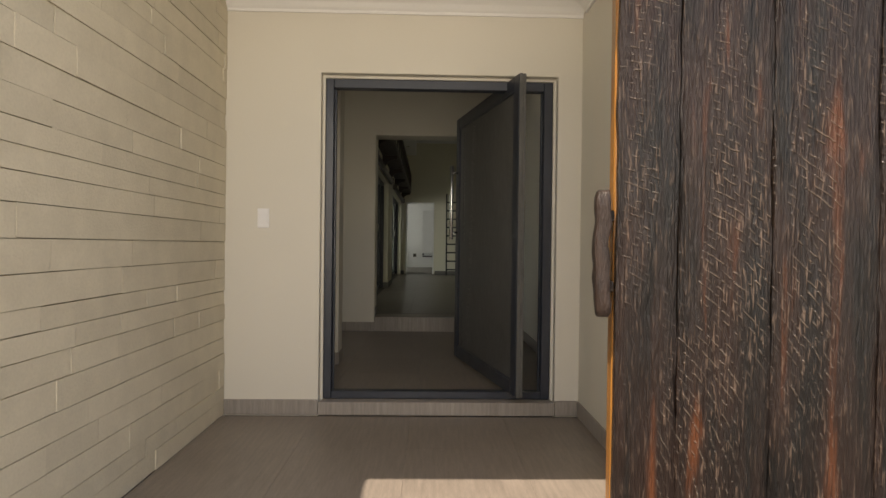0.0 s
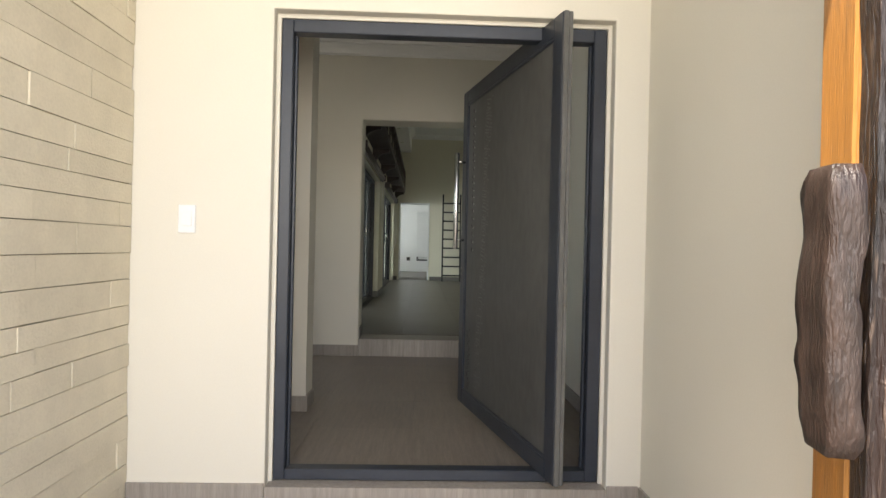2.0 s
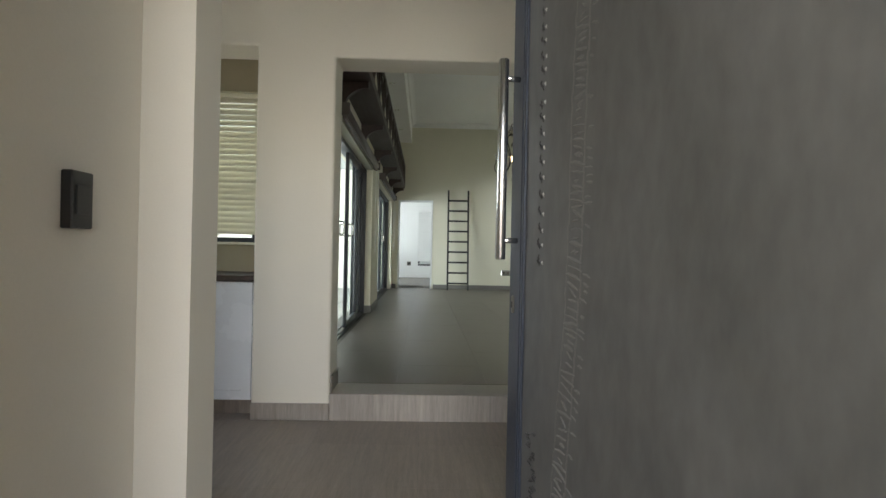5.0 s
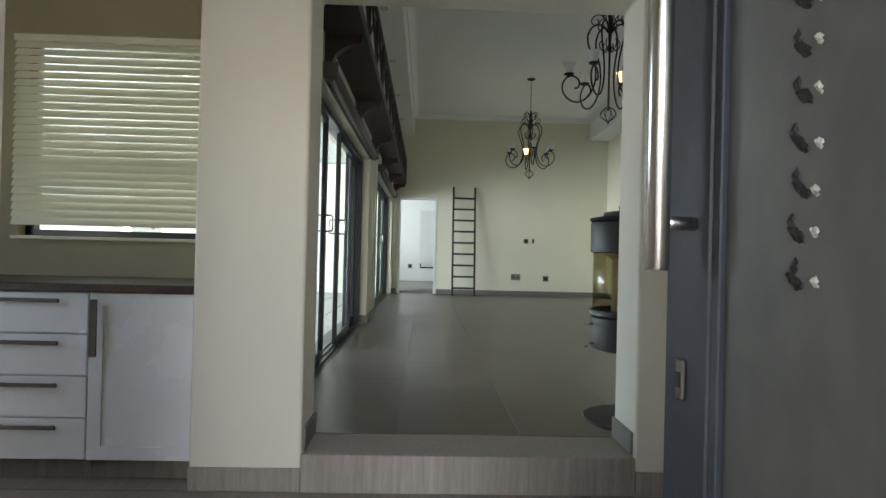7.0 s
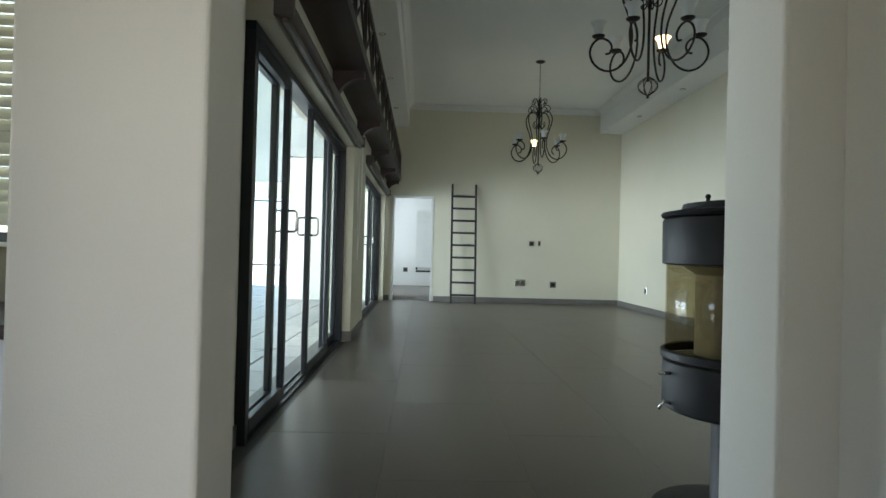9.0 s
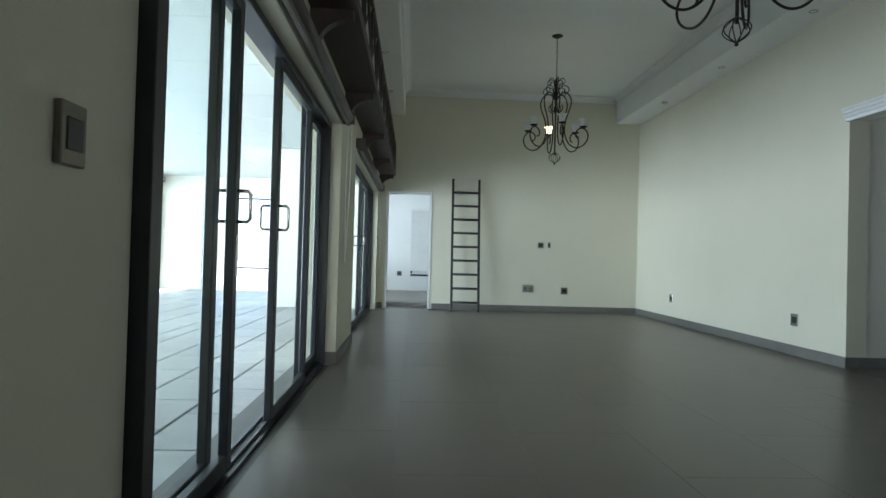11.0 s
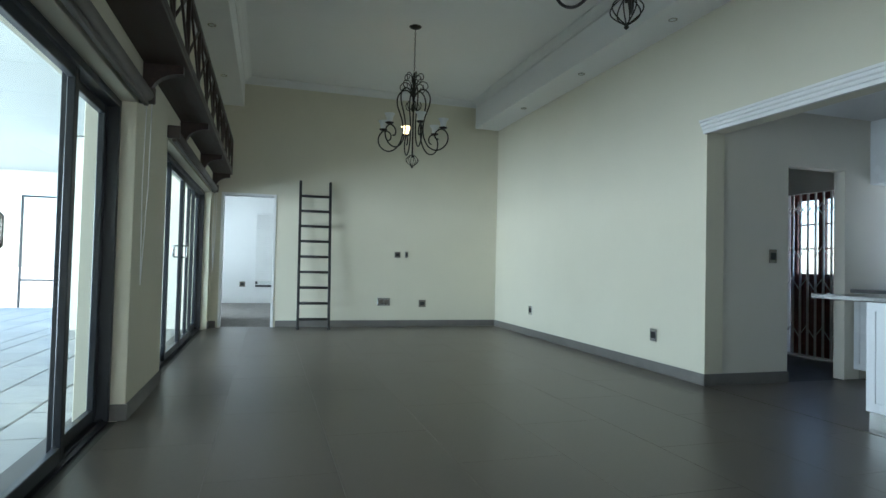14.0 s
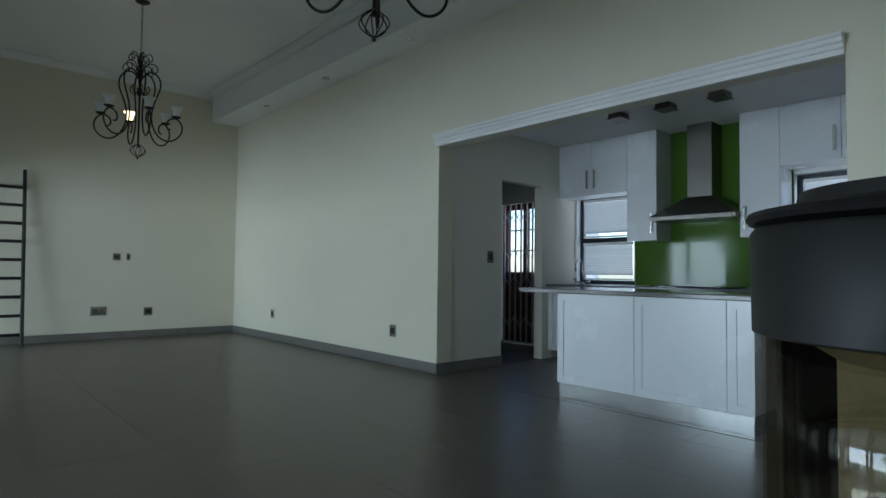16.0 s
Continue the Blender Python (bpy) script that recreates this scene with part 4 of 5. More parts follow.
        if lit:
            tagged(sh, "lit warm glass cup")
        sh.parent = c
    return c


chandelier((2.17, 13.71, 2.46), 30)
chandelier((2.12, 9.27, 2.43), -8)


def stove(at, face):
    """Round pedestal stove with domed lid, curved glass door and steel base plate."""
    s = thing("wood_stove", at, "black cylindrical wood stove with curved glass on pedestal", "stove")
    lathe("base_plate", [(0, 0), (0.292, 0), (0.296, 0.006), (0.292, 0.012), (0, 0.012)], M_STOVE, (0, 0, 0), None, 48).parent = s
    lathe("pedestal", [(0.10, 0.012), (0.085, 0.03), (0.085, 0.40), (0, 0.40)], M_STOVE, (0, 0, 0), None, 28).parent = s
    lathe("ash_drawer", [(0, 0.40), (0.25, 0.40), (0.262, 0.41), (0.262, 0.575), (0.255, 0.58), (0, 0.58)], M_STOVE, (0, 0, 0), None, 48).parent = s
    lathe("body", [(0.262, 0.582), (0.262, 0.94)], M_STOVE, (0, 0, 0), None, 34, (face + 104, face + 256), 0.012).parent = s
    lathe("door_frame", [(0.262, 0.582), (0.27, 0.59), (0.27, 0.615), (0.262, 0.62)], M_STOVE, (0, 0, 0), None, 24, (face - 104, face + 104), 0.01).parent = s
    tagged(lathe("glass", [(0.255, 0.615), (0.255, 0.94)], M_STOVEG, (0, 0, 0), None, 24, (face - 96, face + 96), 0.005), "curved dark glass door").parent = s
    for a0 in (-104, 96):
        lathe("stile", [(0.262, 0.615), (0.268, 0.62), (0.268, 0.935), (0.262, 0.94)], M_STOVE, (0, 0, 0), None, 5, (face + a0, face + a0 + 8), 0.01).parent = s
    lathe("inner", [(0.0, 0.582), (0.235, 0.584), (0.15, 0.60), (0.15, 0.90), (0.20, 0.93), (0.0, 0.934)], M_LINING, (0, 0, 0), None, 24).parent = s
    lathe("collar", [(0.255, 0.935), (0.270, 0.94), (0.272, 1.10), (0.266, 1.108), (0.255, 1.108)], M_STOVE, (0, 0, 0), None, 56).parent = s
    lathe("lid", [(0.24, 1.112), (0.274, 1.116), (0.279, 1.124), (0.274, 1.132), (0.205, 1.145), (0.20, 1.165), (0.15, 1.172), (0, 1.175)], M_STOVE, (0, 0, 0), None, 56).parent = s
    lathe("knob", [(0.0, 1.172), (0.014, 1.175), (0.008, 1.18), (0.007, 1.19), (0.011, 1.195), (0.008, 1.205), (0, 1.208)], M_STOVE, (-0.10, 0.05, 0), None, 12).parent = s
    fa = radians(186)
    tube("door_handle", [[(0.265 * math.cos(fa), 0.265 * math.sin(fa), 0.54), (0.31 * math.cos(fa), 0.31 * math.sin(fa), 0.54)], [(0.262 * math.cos(fa), 0.262 * math.sin(fa), 0.43), (0.29 * math.cos(fa), 0.29 * math.sin(fa), 0.44), (0.31 * math.cos(fa), 0.31 * math.sin(fa), 0.41)]], 0.006, M_CHROME, (0, 0, 0), None, 8).parent = s


stove((1.62, 7.04, F - 0.002), 175)

# plates on the living-room walls
switch_plate("wall_socket", (2.634, YF - 0.001, 1.46), 0.10, 0.10, "-y", M_PLATE, M_DARK, "bronze wall socket with dark insert", "socket")
switch_plate("wall_socket", (2.79, YF - 0.001, 1.466), 0.05, 0.10, "-y", M_PLATE, M_DARK, "slim bronze aerial socket", "socket")
switch_plate("wall_socket", (2.42, YF - 0.001, 0.67), 0.21, 0.13, "-y", M_CHROME, M_PLATE, "wide steel double socket", "socket", 2)
switch_plate("wall_socket", (3.085, YF - 0.001, 0.645), 0.12, 0.12, "-y", M_PLATE, M_DARK, "bronze wall socket with dark insert", "socket")
switch_plate("wall_socket", (XR - 0.001, 15.06, 0.65), 0.11, 0.13, "-x", M_CHROME, M_DARK, "steel framed wall socket with dark insert", "socket", depth=0.014)
switch_plate("wall_socket", (XR - 0.001, 12.10, 0.636), 0.11, 0.13, "-x", M_CHROME, M_DARK, "steel framed wall socket with dark insert", "socket", depth=0.014)
switch_plate("light_switch", (-0.439, 7.43, 1.45), 0.095, 0.14, "+x", M_PLATE, M_DARK, "bronze rocker switch beside sliding door", depth=0.02)
switch_plate("light_switch", (-0.439, 7.13, 1.475), 0.085, 0.13, "+x", M_PLATE, M_DARK, "bronze rocker switch beside sliding door", depth=0.02)
for x, ys in ((4.2, (8.2, 9.9, 11.6, 13.3, 15.0)), (-0.08, (8.2, 9.9, 11.6, 13.3, 15.0))):
    for y in ys:
        t = thing("downlight", (x, y, 3.719), "small recessed ceiling downlight", "downlight", "bulkhead downlights")
        lathe("ring", [(0.028, 0), (0.030, -0.006), (0.042, -0.006), (0.045, 0)], M_CHROME, (0, 0, 0), None, 16).parent = t
        lathe("lens", [(0, -0.001), (0.028, -0.002)], M_SHADE, (0, 0, 0), None, 16).parent = t

# ---- bedroom beyond ----
structure(box("floor_bedroom", -2.0, 3.2, YF + 0.12, 22.0, F - 0.1, F, M_CARPET), "grey carpet")
# gap in the left wall is out of view, added for the bedroom lamp
structure(boxes("wall_bedroom", [(-2.2, -2.0, YF + 0.17, 18.1, F - 0.1, 3.0), (-2.2, -2.0, 20.3, 22.0, F - 0.1, 3.0), (-2.2, -2.0, 18.1, 20.3, F - 0.1, 1.0), (-2.2, -2.0, 18.1, 20.3, 2.4, 3.0), (-2.2, 3.2, 22.0, 22.2, F - 0.1, 3.0), (3.0, 3.2, YF + 0.17, 22.0, F - 0.1, 3.0)], M_CEIL), "white bedroom walls")
structure(box("ceiling_bedroom", -2.2, 3.2, YF + 0.17, 22.2, 3.0, 3.1, M_CEIL), "white ceiling")
structure(box("wall_bedroom_return", -0.62, -0.40, YF + 0.165, 18.2, F, 3.0, M_CEIL), "white passage wall")
structure(boxes("door_frame_bedroom", [(BX0 + 0.001, BX0 + 0.04, YF - 0.012, YF + 0.17, F, 2.36), (BX1 - 0.04, BX1 - 0.001, YF - 0.012, YF + 0.17, F, 2.36), (BX0 + 0.04, BX1 - 0.04, YF - 0.012, YF + 0.17, 2.32, 2.358)], M_TRIM, bevel=0.003), "white painted door frame")
structure(boxes("baseboard_bedroom", [(-1.9, 3.0, 21.98, 21.999, F, F + 0.12)], M_TRIM), "white baseboard")
switch_plate("wall_socket", (-0.03, 21.998, 0.72), 0.13, 0.13, "-y", M_PLATE, M_DARK, "dark wall socket on white wall", "socket")
window("window_2", "y", 0.27, 1.25, 0.66, 2.46, 21.97)
blind("y", 0.262, 1.258, 0.71, 2.475, 21.91, M_BLINDW, 62, "white venetian blind, lowered", 0.05)

# ---- kitchen ----
KX = 6.80
KC = 2.90
structure(boxes("wall_kitchen_back", [(KX, KX + 0.2, 11.35, KY1 + 0.009, 0, 3.2), (KX, KX + 0.2, 8.82, 10.53, 0, 3.2), (KX, KX + 0.2, 7.0, 7.90, 0, 3.2), (KX, KX + 0.2, 10.53, 11.35, 0, 1.16), (KX, KX + 0.2, 10.53, 11.35, 2.29, 3.2), (KX, KX + 0.2, 7.90, 8.82, 0, 1.16), (KX, KX + 0.2, 7.90, 8.82, 2.29, 3.2)], M_CEIL), "white kitchen wall with two windows")
structure(boxes("wall_kitchen_side", [(XR + 0.2, 5.39, KY1 + 0.01, KY1 + 0.13, 0, 3.2), (6.12, 7.15, KY1 + 0.01, KY1 + 0.13, 0, 3.2), (5.39, 6.12, KY1 + 0.01, KY1 + 0.13, 2.36, 3.2)], M_WALL), "cream plastered wall with scullery doorway")
structure(box("wall_kitchen_near", XR + 0.2, KX, 6.8, 7.0, 0, 3.2, M_WALL), "cream plastered wall")
structure(box("ceiling_kitchen", XR + 0.2, 7.35, 7.0, 14.4, KC, KC + 0.1, M_CEIL), "white kitchen ceiling")
structure(box("floor_scullery", XR + 0.2, 7.35, YF - 5.1, 14.2, F - 0.1, F - 0.007, M_TILE), "grey tile scullery floor")
structure(boxes("wall_scullery", [(7.15, 7.35, KY1 + 0.01, 12.09, 0, 3.2), (7.15, 7.35, 13.01, 14.2, 0, 3.2), (7.15, 7.35, 12.09, 13.01, 2.36, 3.2), (XR + 0.2, 7.15, 14.2, 14.4, 0, 3.2)], M_CEIL), "white scullery wall with outer door")
window("window_3", "x", 10.53, 11.35, 1.165, 2.285, KX + 0.10, transoms=(1.72,))
window("window_4", "x", 7.90, 8.82, 1.165, 2.285, KX + 0.10, transoms=(1.72,))
for a, b in ((10.55, 11.27), (7.92, 8.75)):
    for za, zb in ((1.22, 1.685), (1.755, 2.235)):
        blind("x", a + 0.035, b - 0.0, za, zb, KX + 0.045, M_BLINDW, 52, "white venetian blind in kitchen window sash", 0.026)


def shaker(parent, name, axis, u0, u1, z0, z1, p, out, rail=0.06, panel=True):
    """Cabinet front in the plane x = p, its face towards -x."""
    t = 0.018
    bl = [(p, p + t, u0, u0 + rail, z0, z1), (p, p + t, u1 - rail, u1, z0, z1), (p, p + t, u0 + rail, u1 - rail, z1 - rail, z1), (p, p + t, u0 + rail, u1 - rail, z0, z0 + rail), (p + 0.008, p + t, u0 + rail, u1 - rail, z0 + rail, z1 - rail)]
    return boxes(name, bl, M_CAB, parent)


def island():
    i = thing("kitchen_island", (4.45, 8.35, F), "white panelled kitchen island with aluminium plinth", "kitchen island")
    box("body", 4.47, 5.25, 8.36, 9.88, F + 0.13, F + 0.868, M_CAB, i)
    for a, b in ((8.35, 8.52), (8.525, 9.19), (9.195, 9.89)):
        shaker(i, "panel", "x", a, b, F + 0.135, F + 0.866, 4.45, -1)
    tagged(box("plinth", 4.462, 5.22, 8.36, 9.875, F - 0.002, F + 0.13, M_CHROME, i), "brushed aluminium plinth")
    tagged(box("worktop", 4.40, 5.32, 8.20, 10.27, F + 0.869, F + 0.905, M_STONETOP, i, 0.006), "polished grey granite top")


island()


def base_run():
    c = thing("kitchen_counter", (6.2, 7.2, F), "white kitchen base units with dark granite top", "kitchen counter")
    box("body", 6.24, KX - 0.002, 7.05, KY1, F + 0.10, F + 0.868, M_CAB, c)
    box("plinth", 6.30, KX - 0.01, 7.05, KY1, F - 0.002, F + 0.10, M_CHROME, c)
    for k in range(7):
        y = 7.06 + k * 0.615
        shaker(c, "door", "x", y, y + 0.61, F + 0.105, F + 0.865, 6.22, -1)
    tagged(box("worktop", 6.18, KX - 0.002, 7.05, KY1 + 0.004, F + 0.869, F + 0.905, M_STONETOP, c, 0.005), "polished granite top")


base_run()
tagged(box("hob", 6.27, 6.72, 9.25, 10.05, F + 0.906, F + 0.918, M_HOB, None, 0.003), "black glass hob set on the counter", "hob")
structure(box("splashback", KX - 0.012, KX - 0.002, 8.83, 10.52, F + 0.907, KC - 0.002, M_GREEN), "glossy green glass splashback")


def upper(y0, y1, z0, doors, label, handle_side):
    c = thing("wall_cabinet", (6.45, y0, z0), label, "cabinet", "kitchen wall cabinets")
    box("body", 6.47, KX - 0.014, y0 + 0.002, y1 - 0.002, z0, KC - 0.004, M_CAB, c)
    w = (y1 - y0) / doors
    for k in range(doors):
        box("door", 6.45, 6.468, y0 + k * w + 0.002, y0 + (k + 1) * w - 0.002, z0 + 0.002, KC - 0.006, M_CAB, c, 0.002)
        hy = (y0 + k * w + 0.05) if (k + handle_side) % 2 else (y0 + (k + 1) * w - 0.05)
        z = z0 + 0.08
        tagged(boxes("handle", [(6.42, 6.432, hy - 0.011, hy + 0.011, z, z + 0.22), (6.432, 6.45, hy - 0.006, hy + 0.006, z + 0.02, z + 0.035), (6.432, 6.45, hy - 0.006, hy + 0.006, z + 0.185, z + 0.2)], M_CHROME, c), "brushed steel bar handle")


upper(10.43, KY1 + 0.005, 2.24, 2, "white wall cabinet with steel handles above window", 0)
upper(10.07, 10.43, 1.67, 1, "tall white wall cabinet beside the hood", 1)
upper(8.84, 9.20, 1.67, 1, "tall white wall cabinet beside the hood", 0)
upper(7.85, 8.84, 2.33, 2, "white wall cabinet with steel handles above window", 0)
upper(7.05, 7.85, 1.67, 2, "white wall cabinet with steel handles", 0)


def hood():
    h = thing("extractor_hood", (6.55, 9.64, 1.87), "stainless steel pyramid extractor hood", "extractor hood")
    bm = bmesh.new()
    x1 = KX - 0.014
    rings = [[(6.32, 9.19), (x1, 9.19), (x1, 10.09), (6.32, 10.09)], [(6.32, 9.19), (x1, 9.19), (x1, 10.09), (6.32, 10.09)], [(6.54, 9.50), (x1, 9.50), (x1, 9.78), (6.54, 9.78)]]
    zs = [1.87, 1.91, 2.12]
    vs = [[bm.verts.new((x - 6.55, y - 9.64, z - 1.87)) for x, y in r] for r, z in zip(rings, zs)]
    for a, b in zip(vs, vs[1:]):
        for k in range(4):
            bm.faces.new((a[k], a[(k + 1) % 4], b[(k + 1) % 4], b[k]))
    bm.faces.new(vs[0][::-1])
    bm.faces.new(vs[-1])
    bmesh.ops.recalc_face_normals(bm, faces=bm.faces)
    o = new("canopy", mesh_of("canopy", bm, M_HOOD))
    o.parent = h
    box("chimney", 6.545, x1, 9.51, 9.77, 2.121, KC - 0.003, M_HOOD, h, 0.003)


hood()


def tap(at):
    t = thing("kitchen_tap", at, "chrome swan-neck mixer tap behind the sink", "tap")
    arch = [(0, 0, 0), (0, 0, 0.22)] + [(-0.07 + 0.07 * math.cos(radians(a)), 0, 0.22 + 0.08 * math.sin(radians(a))) for a in range(15, 181, 15)] + [(-0.14, 0, 0.16)]
    tube("spout", [arch], 0.011, M_CHROME, (0, 0, 0), None, 10).parent = t
    lathe("base", [(0, 0), (0.03, 0), (0.028, 0.01), (0.018, 0.03), (0, 0.03)], M_CHROME, (0, 0, 0), None, 16).parent = t
    for s in (-1, 1):
        tube("lever", [[(0, 0.0, 0.03), (0, 0.11 * s, 0.03), (0, 0.11 * s, 0.06)], [(0, 0.085 * s, 0.065), (0, 0.135 * s, 0.065)], [(-0.025, 0.11 * s, 0.065), (0.025, 0.11 * s, 0.065)]], 0.009, M_CHROME, (0, 0, 0), None, 8).parent = t


tap((6.66, 11.17, F + 0.905))
for y in (10.05, 9.55, 9.05):
    t = thing("spotlight", (5.65, y, KC - 0.001), "square steel ceiling spotlight", "spotlight", "kitchen ceiling spots")
    box("housing", 5.57, 5.73, y - 0.07, y + 0.07, KC - 0.045, KC - 0.001, M_PLATE, t, 0.004)
    box("rim", 5.56, 5.74, y - 0.08, y + 0.08, KC - 0.058, KC - 0.046, M_HOOD, t, 0.003)
switch_plate("light_switch", (5.20, KY1 + 0.009, 1.47), 0.09, 0.13, "-y", M_PLATE, M_DARK, "dark bronze light switch on kitchen wall")


def back_door():
    d = thing("back_door", (5.30, 13.32, F), "red-brown panelled wooden back door with glazed top", "door")
    y = 13.36
    for x in (5.31, 5.71, 6.11):
        box("stile", x, x + 0.10, y, y + 0.045, F + 0.005, 2.35, M_REDWOOD, d, 0.004)
    for xa, xb in ((5.41, 5.71), (5.81, 6.11)):
        for z0, z1 in ((F + 0.005, F + 0.15), (F + 0.95, F + 1.05), (2.25, 2.35)):
            box("rail", xa, xb, y, y + 0.045, z0, z1, M_REDWOOD, d, 0.004)
        for k in range(3):
            w = (xb - xa) / 3
            box("board", xa + k * w + 0.002, xa + (k + 1) * w - 0.002, y + 0.012, y + 0.03, F + 0.15, F + 0.95, M_REDWOOD, d, 0.003)
        g = box("pane", xa, xb, y + 0.02, y + 0.026, F + 1.05, 2.25, M_GLASS, d)
        g.visible_shadow = False
        for z in (1.62, 1.93):
            box("glazing_bar", xa, xb, y + 0.01, y + 0.04, z, z + 0.02, M_REDWOOD, d)
    d.location, d.rotation_euler = (7.15, 13.0, F), (0, 0, radians(-90))


def security_gate():
    """White folding lattice gate across the doorway."""
    g = thing("security_gate", (5.32, 13.20, F), "white steel folding security gate", "gate")
    n = 9
    for k in range(n):
        x = 5.32 + k * 0.108
        box("upright", x, x + 0.022, 13.20, 13.222, F + 0.02, 2.33, M_TRIM, g, 0.002)
    for z in (F + 0.25, F + 0.85, F + 1.25, F + 1.8):
        pts = [(5.33 + k * 0.108, 13.192, z + (0.14 if k % 2 else 0.0)) for k in range(n)]
        pts2 = [(5.33 + k * 0.108, 13.186, z + (0.0 if k % 2 else 0.14)) for k in range(n)]
        o = tube("lattice_strip", [pts, pts2] if z > F + 1.7 else [pts], 0.007, M_TRIM, (0, 0, 0), None, 6)
        o.location = -Vector(g.location)
        o.parent = g
    for z in (F + 0.0, 2.332):
        box("track", 5.30, 6.22, 13.185, 13.235, z, z + 0.02, M_TRIM, g)
    g.location, g.rotation_euler = (7.10, 13.0, F), (0, 0, radians(-90))


back_door()
security_gate()

# ---- patio ----
PX, PY, PC = -5.90, 20.80, 3.04          # open side, far end, ceiling
patio_floor = structure(boxes("patio_floor", [(PX - 0.2, XL - 0.301, 7.32, YF + 0.001, -0.1, F - 0.045), (PX - 0.2, -2.202, YF + 0.001, PY + 0.2, -0.1, F - 0.045)], M_JOINT), "slate-grey flagstone patio paving")
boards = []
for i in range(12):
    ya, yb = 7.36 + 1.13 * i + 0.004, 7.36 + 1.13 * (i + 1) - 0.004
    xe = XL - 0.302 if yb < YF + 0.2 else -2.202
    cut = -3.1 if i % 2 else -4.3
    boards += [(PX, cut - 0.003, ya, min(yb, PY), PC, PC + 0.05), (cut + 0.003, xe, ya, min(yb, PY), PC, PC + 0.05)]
structure(boxes("ceiling_patio", boards + [(PX - 0.2, XL - 0.302, 7.16, YF + 0.15, PC + 0.056, PC + 0.15), (PX - 0.2, -2.202, YF + 0.15, PY + 0.2, PC + 0.056, PC + 0.15)], M_BOARD), "boarded patio ceiling with joints, greyed to look shaded")
structure(wall_sheet_x("wall_patio_open_side", [(7.15, -0.1), (7.55, -0.1), (7.55, 2.56), (16.5, 2.56), (16.5, -0.1), (17.95, -0.1), (17.95, 2.56), (20.5, 2.56), (20.5, -0.1), (PY + 0.2, -0.1), (PY + 0.2, PC + 0.05), (7.15, PC + 0.05)], PX - 0.2, PX - 0.001, M_WALL, 0.008), "cream plastered patio wall with wide openings")
structure(wall_sheet("wall_patio_end", [(PX, -0.1), (-4.9, -0.1), (-4.9, 2.6), (-2.45, 2.6), (-2.45, -0.1), (-2.203, -0.1), (-2.203, PC), (PX, PC)], PY, PY + 0.2, M_WALL, 0.006), "cream plastered patio end wall with opening")
structure(box("wall_patio_return", -2.2, XL - 0.301, YF + 0.002, YF + 0.155, 0, PC, M_WALL), "cream plastered patio wall beside the bedroom")
structure(boxes("wall_patio_start", [(PX, -2.76, 7.15, 7.35, 0, PC)], M_WALL), "cream plastered patio wall")
structure(boxes("patio_skirting", [(PX, PX + 0.012, 16.5, 17.95, F - 0.02, F + 0.09)], M_BASE, bevel=0.002), "grey tile skirting on the patio pier")
switch_plate("light_switch", (PX + 0.001, 17.5, 1.62), 0.11, 0.16, "+x", M_PLATE, M_DARK, "bronze switch on the patio pier", depth=0.02)


def patio_blind(y0, y1):
    b = thing("roller_blind", (PX + 0.09, y0, 2.90), "pale rolled-up roller blind over patio opening", "blind", "patio roller blinds")
    tube("roll", [[(0, 0.03, 0), (0, y1 - y0 - 0.03, 0)]], 0.05, M_TRIM, (0, 0, 0), None, 14).parent = b
    for y in (y0, y1 - 0.03):
        box("bracket", PX + 0.001, PX + 0.15, y, y + 0.03, 2.83, 2.965, M_PELMET, b, 0.005)
    box("bottom_bar", PX + 0.075, PX + 0.105, y0 + 0.04, y1 - 0.04, 2.79, 2.845, M_TRIM, b, 0.004)


patio_blind(12.3, 16.75)
patio_blind(18.0, 20.6)
screen = thing("glazed_screen", (-4.3, PY + 0.05, F - 0.045), "slim black aluminium glazed screen at the patio's end", "screen")
for z in (0.77, 2.50):
    box("rail", -4.30, -2.50, PY + 0.06, PY + 0.10, z, z + 0.04, M_ALU, screen, 0.003)
for x in (-4.34, -3.17, -2.50):
    box("post", x, x + 0.04, PY + 0.055, PY + 0.105, F - 0.045, 2.54, M_ALU, screen, 0.003)
for x, y in ((-2.25, 10.2), (-3.0, 13.2), (-4.7, 10.8)):
    t = thing("downlight", (x, y, PC - 0.001), "lit recessed patio ceiling downlight", "downlight", "patio downlights")
    lathe("ring", [(0.04, 0), (0.042, -0.006), (0.055, -0.006), (0.058, 0)], M_CHROME, (0, 0, 0), None, 18).parent = t
    lathe("lens", [(0, -0.003), (0.04, -0.003)], M_SPOT, (0, 0, 0), None, 18).parent = t

# ---- pieces of walls and floors ----


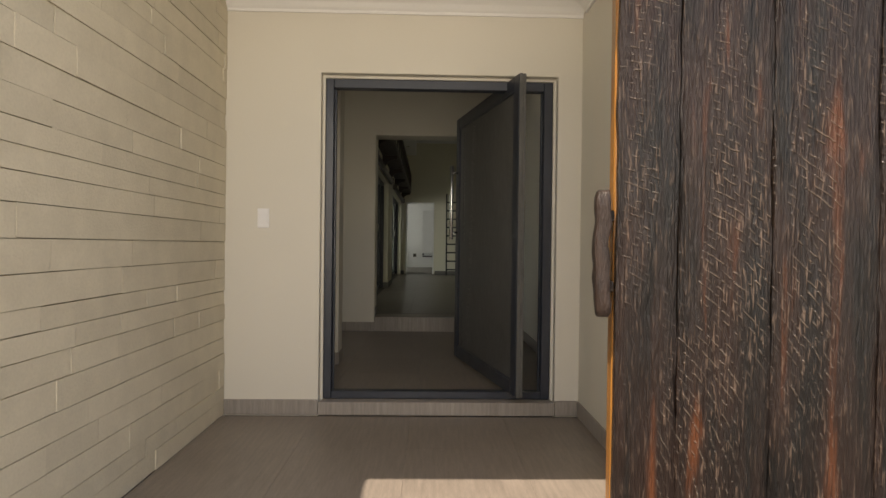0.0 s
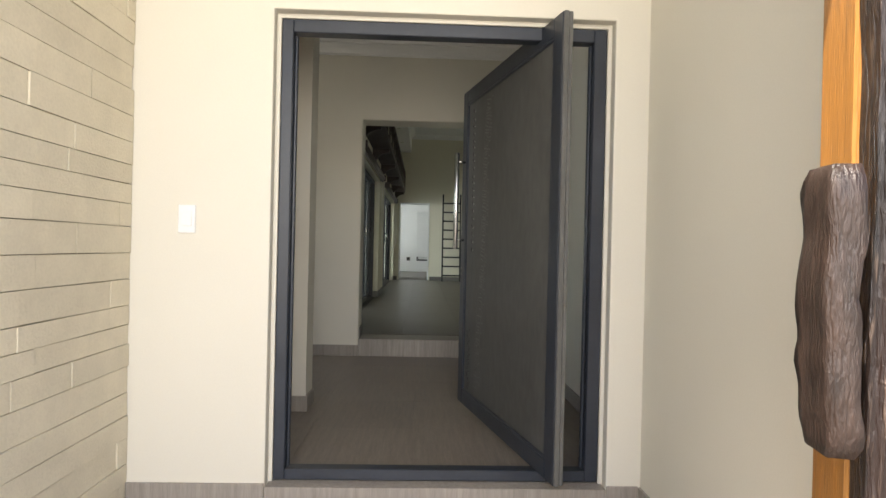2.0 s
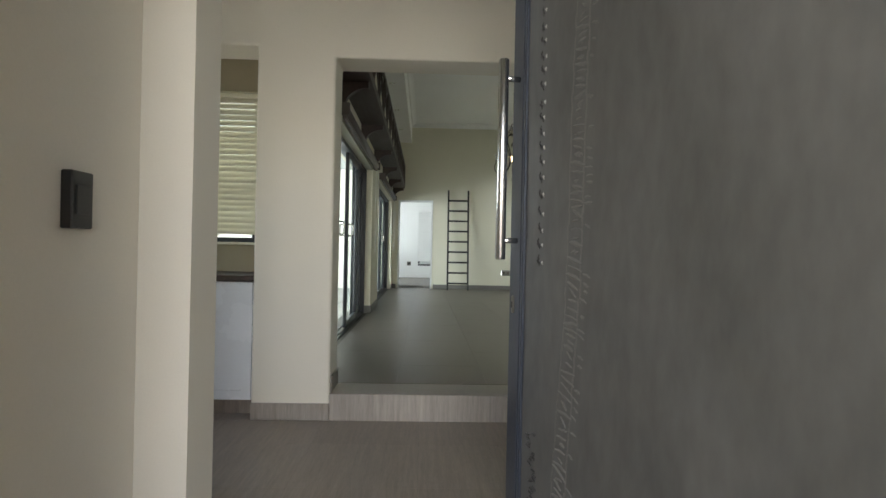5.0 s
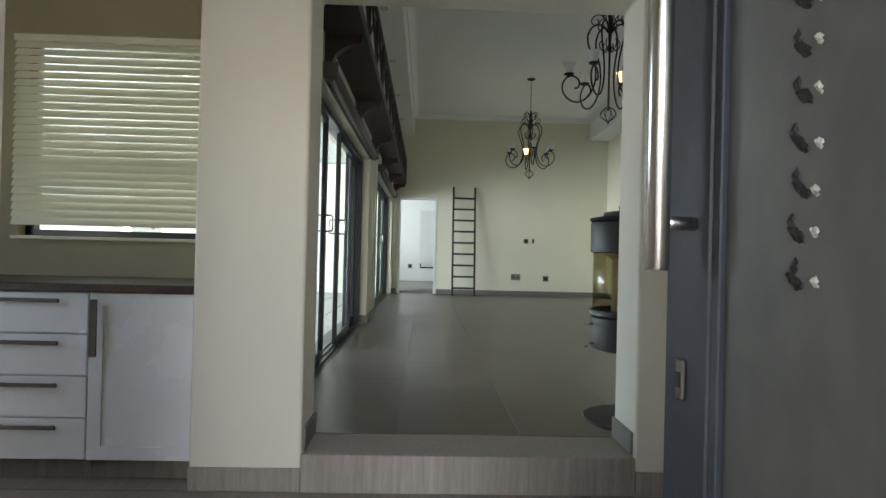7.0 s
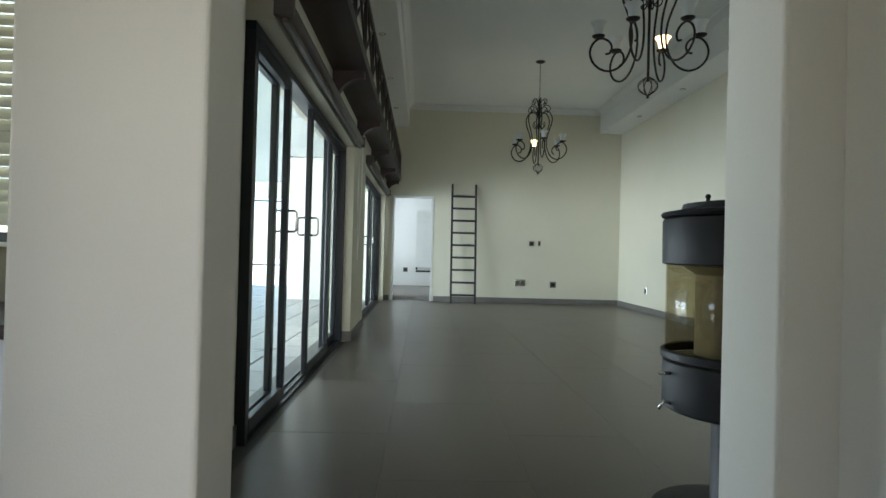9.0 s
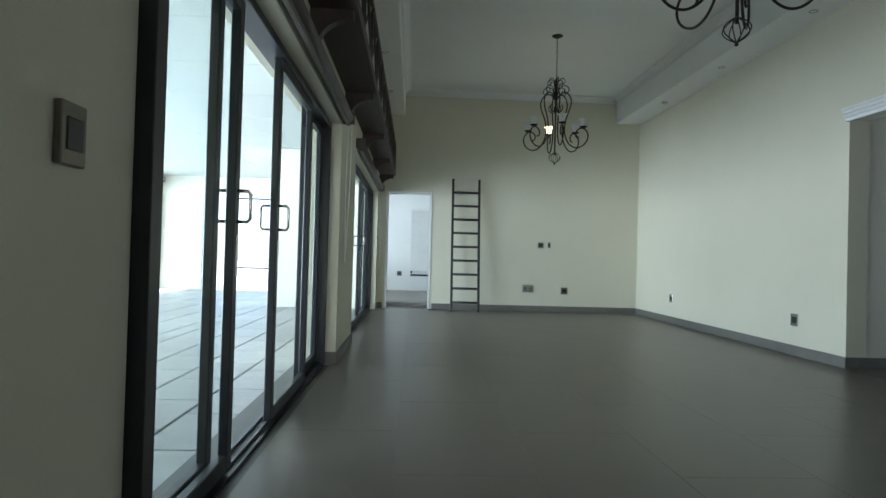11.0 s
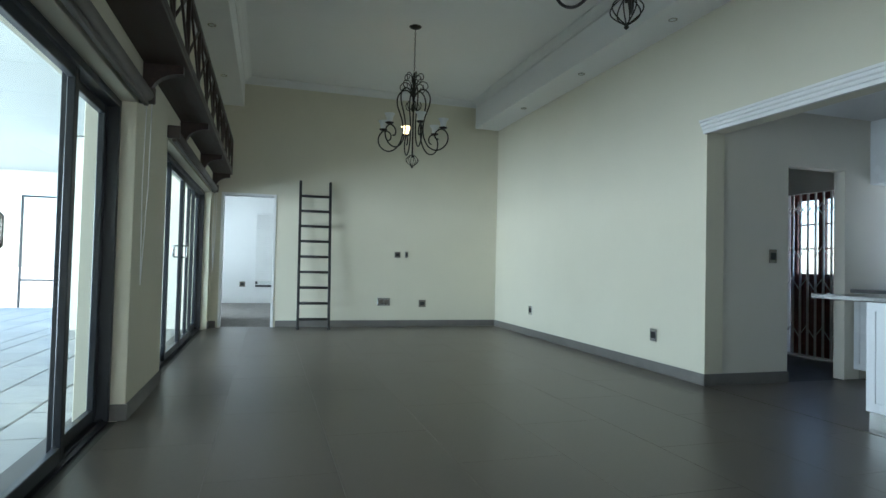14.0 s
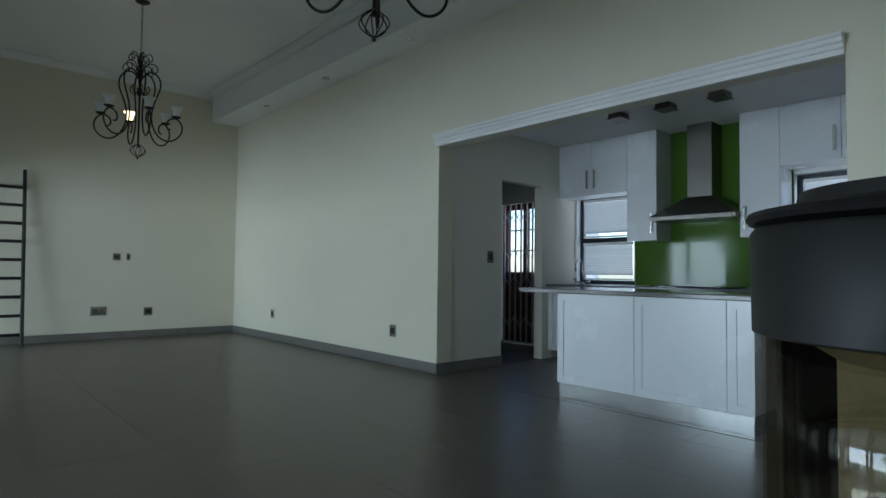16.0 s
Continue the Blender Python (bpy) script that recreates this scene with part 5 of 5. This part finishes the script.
def tiles(parent, name, x0, x1, y0, y1, w, l, top, mat, gap=0.003, skew=0.5, thick=0.006, bev=0.0015):
    cache = {}
    i, x = 0, x0
    while x < x1 - 0.02:
        xe = min(x + w, x1)
        y = y0 - (l * skew if i % 2 else 0)
        while y < y1 - 0.02:
            ya, yb = max(y, y0), min(y + l, y1)
            if yb - ya > 0.03:
                sx, sy = xe - x - gap, yb - ya - gap
                key = (round(sx, 3), round(sy, 3))
                if key not in cache:
                    bm = bmesh.new()
                    add_box(bm, -sx / 2, sx / 2, -sy / 2, sy / 2, -thick, 0, bev)
                    cache[key] = mesh_of(name, bm, mat)
                o = new(name, cache[key])
                o.parent = parent
                o.location = Vector(((x + xe) / 2, (ya + yb) / 2, top)) - parent.location
            y += l
        x += w
        i += 1


tiles(porch_floor, "tile", -0.80, 1.75, 0.9, YD - 0.013, 0.6, 0.6, 0.0, M_STEPT, 0.0008, 0.0, 0.006, 0.0005)
tiles(hall_floor, "tile", -2.55, 1.548, YD + 0.24, YH - 0.013, 0.6, 0.6, E0, M_STEPT, 0.0008, 0.0, 0.006, 0.0005)
tiles(living_floor, "tile", -0.345, XR - 0.012, YL, YF + 0.1, 0.63, 1.26, F, M_TILE, 0.0013, 0.5, 0.006, 0.0007)
tiles(living_floor, "tile", XR, 6.6, 7.0, KY1, 0.63, 1.26, F, M_TILE, 0.0013, 0.5, 0.006, 0.0007)
tiles(patio_floor, "flagstone", -5.85, -2.25, 7.36, 20.7, 0.48, 0.64, F - 0.02, M_SLATE, 0.012, 0.5, 0.03, 0.006)
tiles(patio_floor, "flagstone", -2.25, XL - 0.305, 7.36, YF - 0.01, 0.425, 0.64, F - 0.02, M_SLATE, 0.012, 0.5, 0.03, 0.006)

rnd = random.Random(21)
cache = []
for k in range(6):
    bm = bmesh.new()
    res = add_box(bm, 0, 0.03, -0.5, 0.5, -0.5, 0.5, 0.0)
    cache.append(mesh_of("stone_strip", bm, M_STONE))
z = 0.0
while z < 2.68:
    h = rnd.choice((0.085, 0.1, 0.1, 0.115))
    y = 0.75 - rnd.uniform(0, 0.6)
    while y < YD - 0.01:
        l = rnd.choice((0.32, 0.55, 0.75, 0.95))
        ye = min(y + l, YD - 0.003)
        if ye - y > 0.02 and ye > 0.25:
            o = new("stone_strip", cache[rnd.randrange(6)])
            o.parent = stone_wall
            d = rnd.uniform(0.78, 1.0)
            o.scale = (d, ye - y - 0.0025, min(h, 2.698 - z) - 0.0035)
            o.location = Vector((-0.83, (y + ye) / 2, z + min(h, 2.698 - z) / 2)) - stone_wall.location
            o.rotation_euler = (radians(rnd.uniform(-0.25, 0.25)), 0, radians(rnd.uniform(-0.4, 0.4)))
        y += l
    z += h
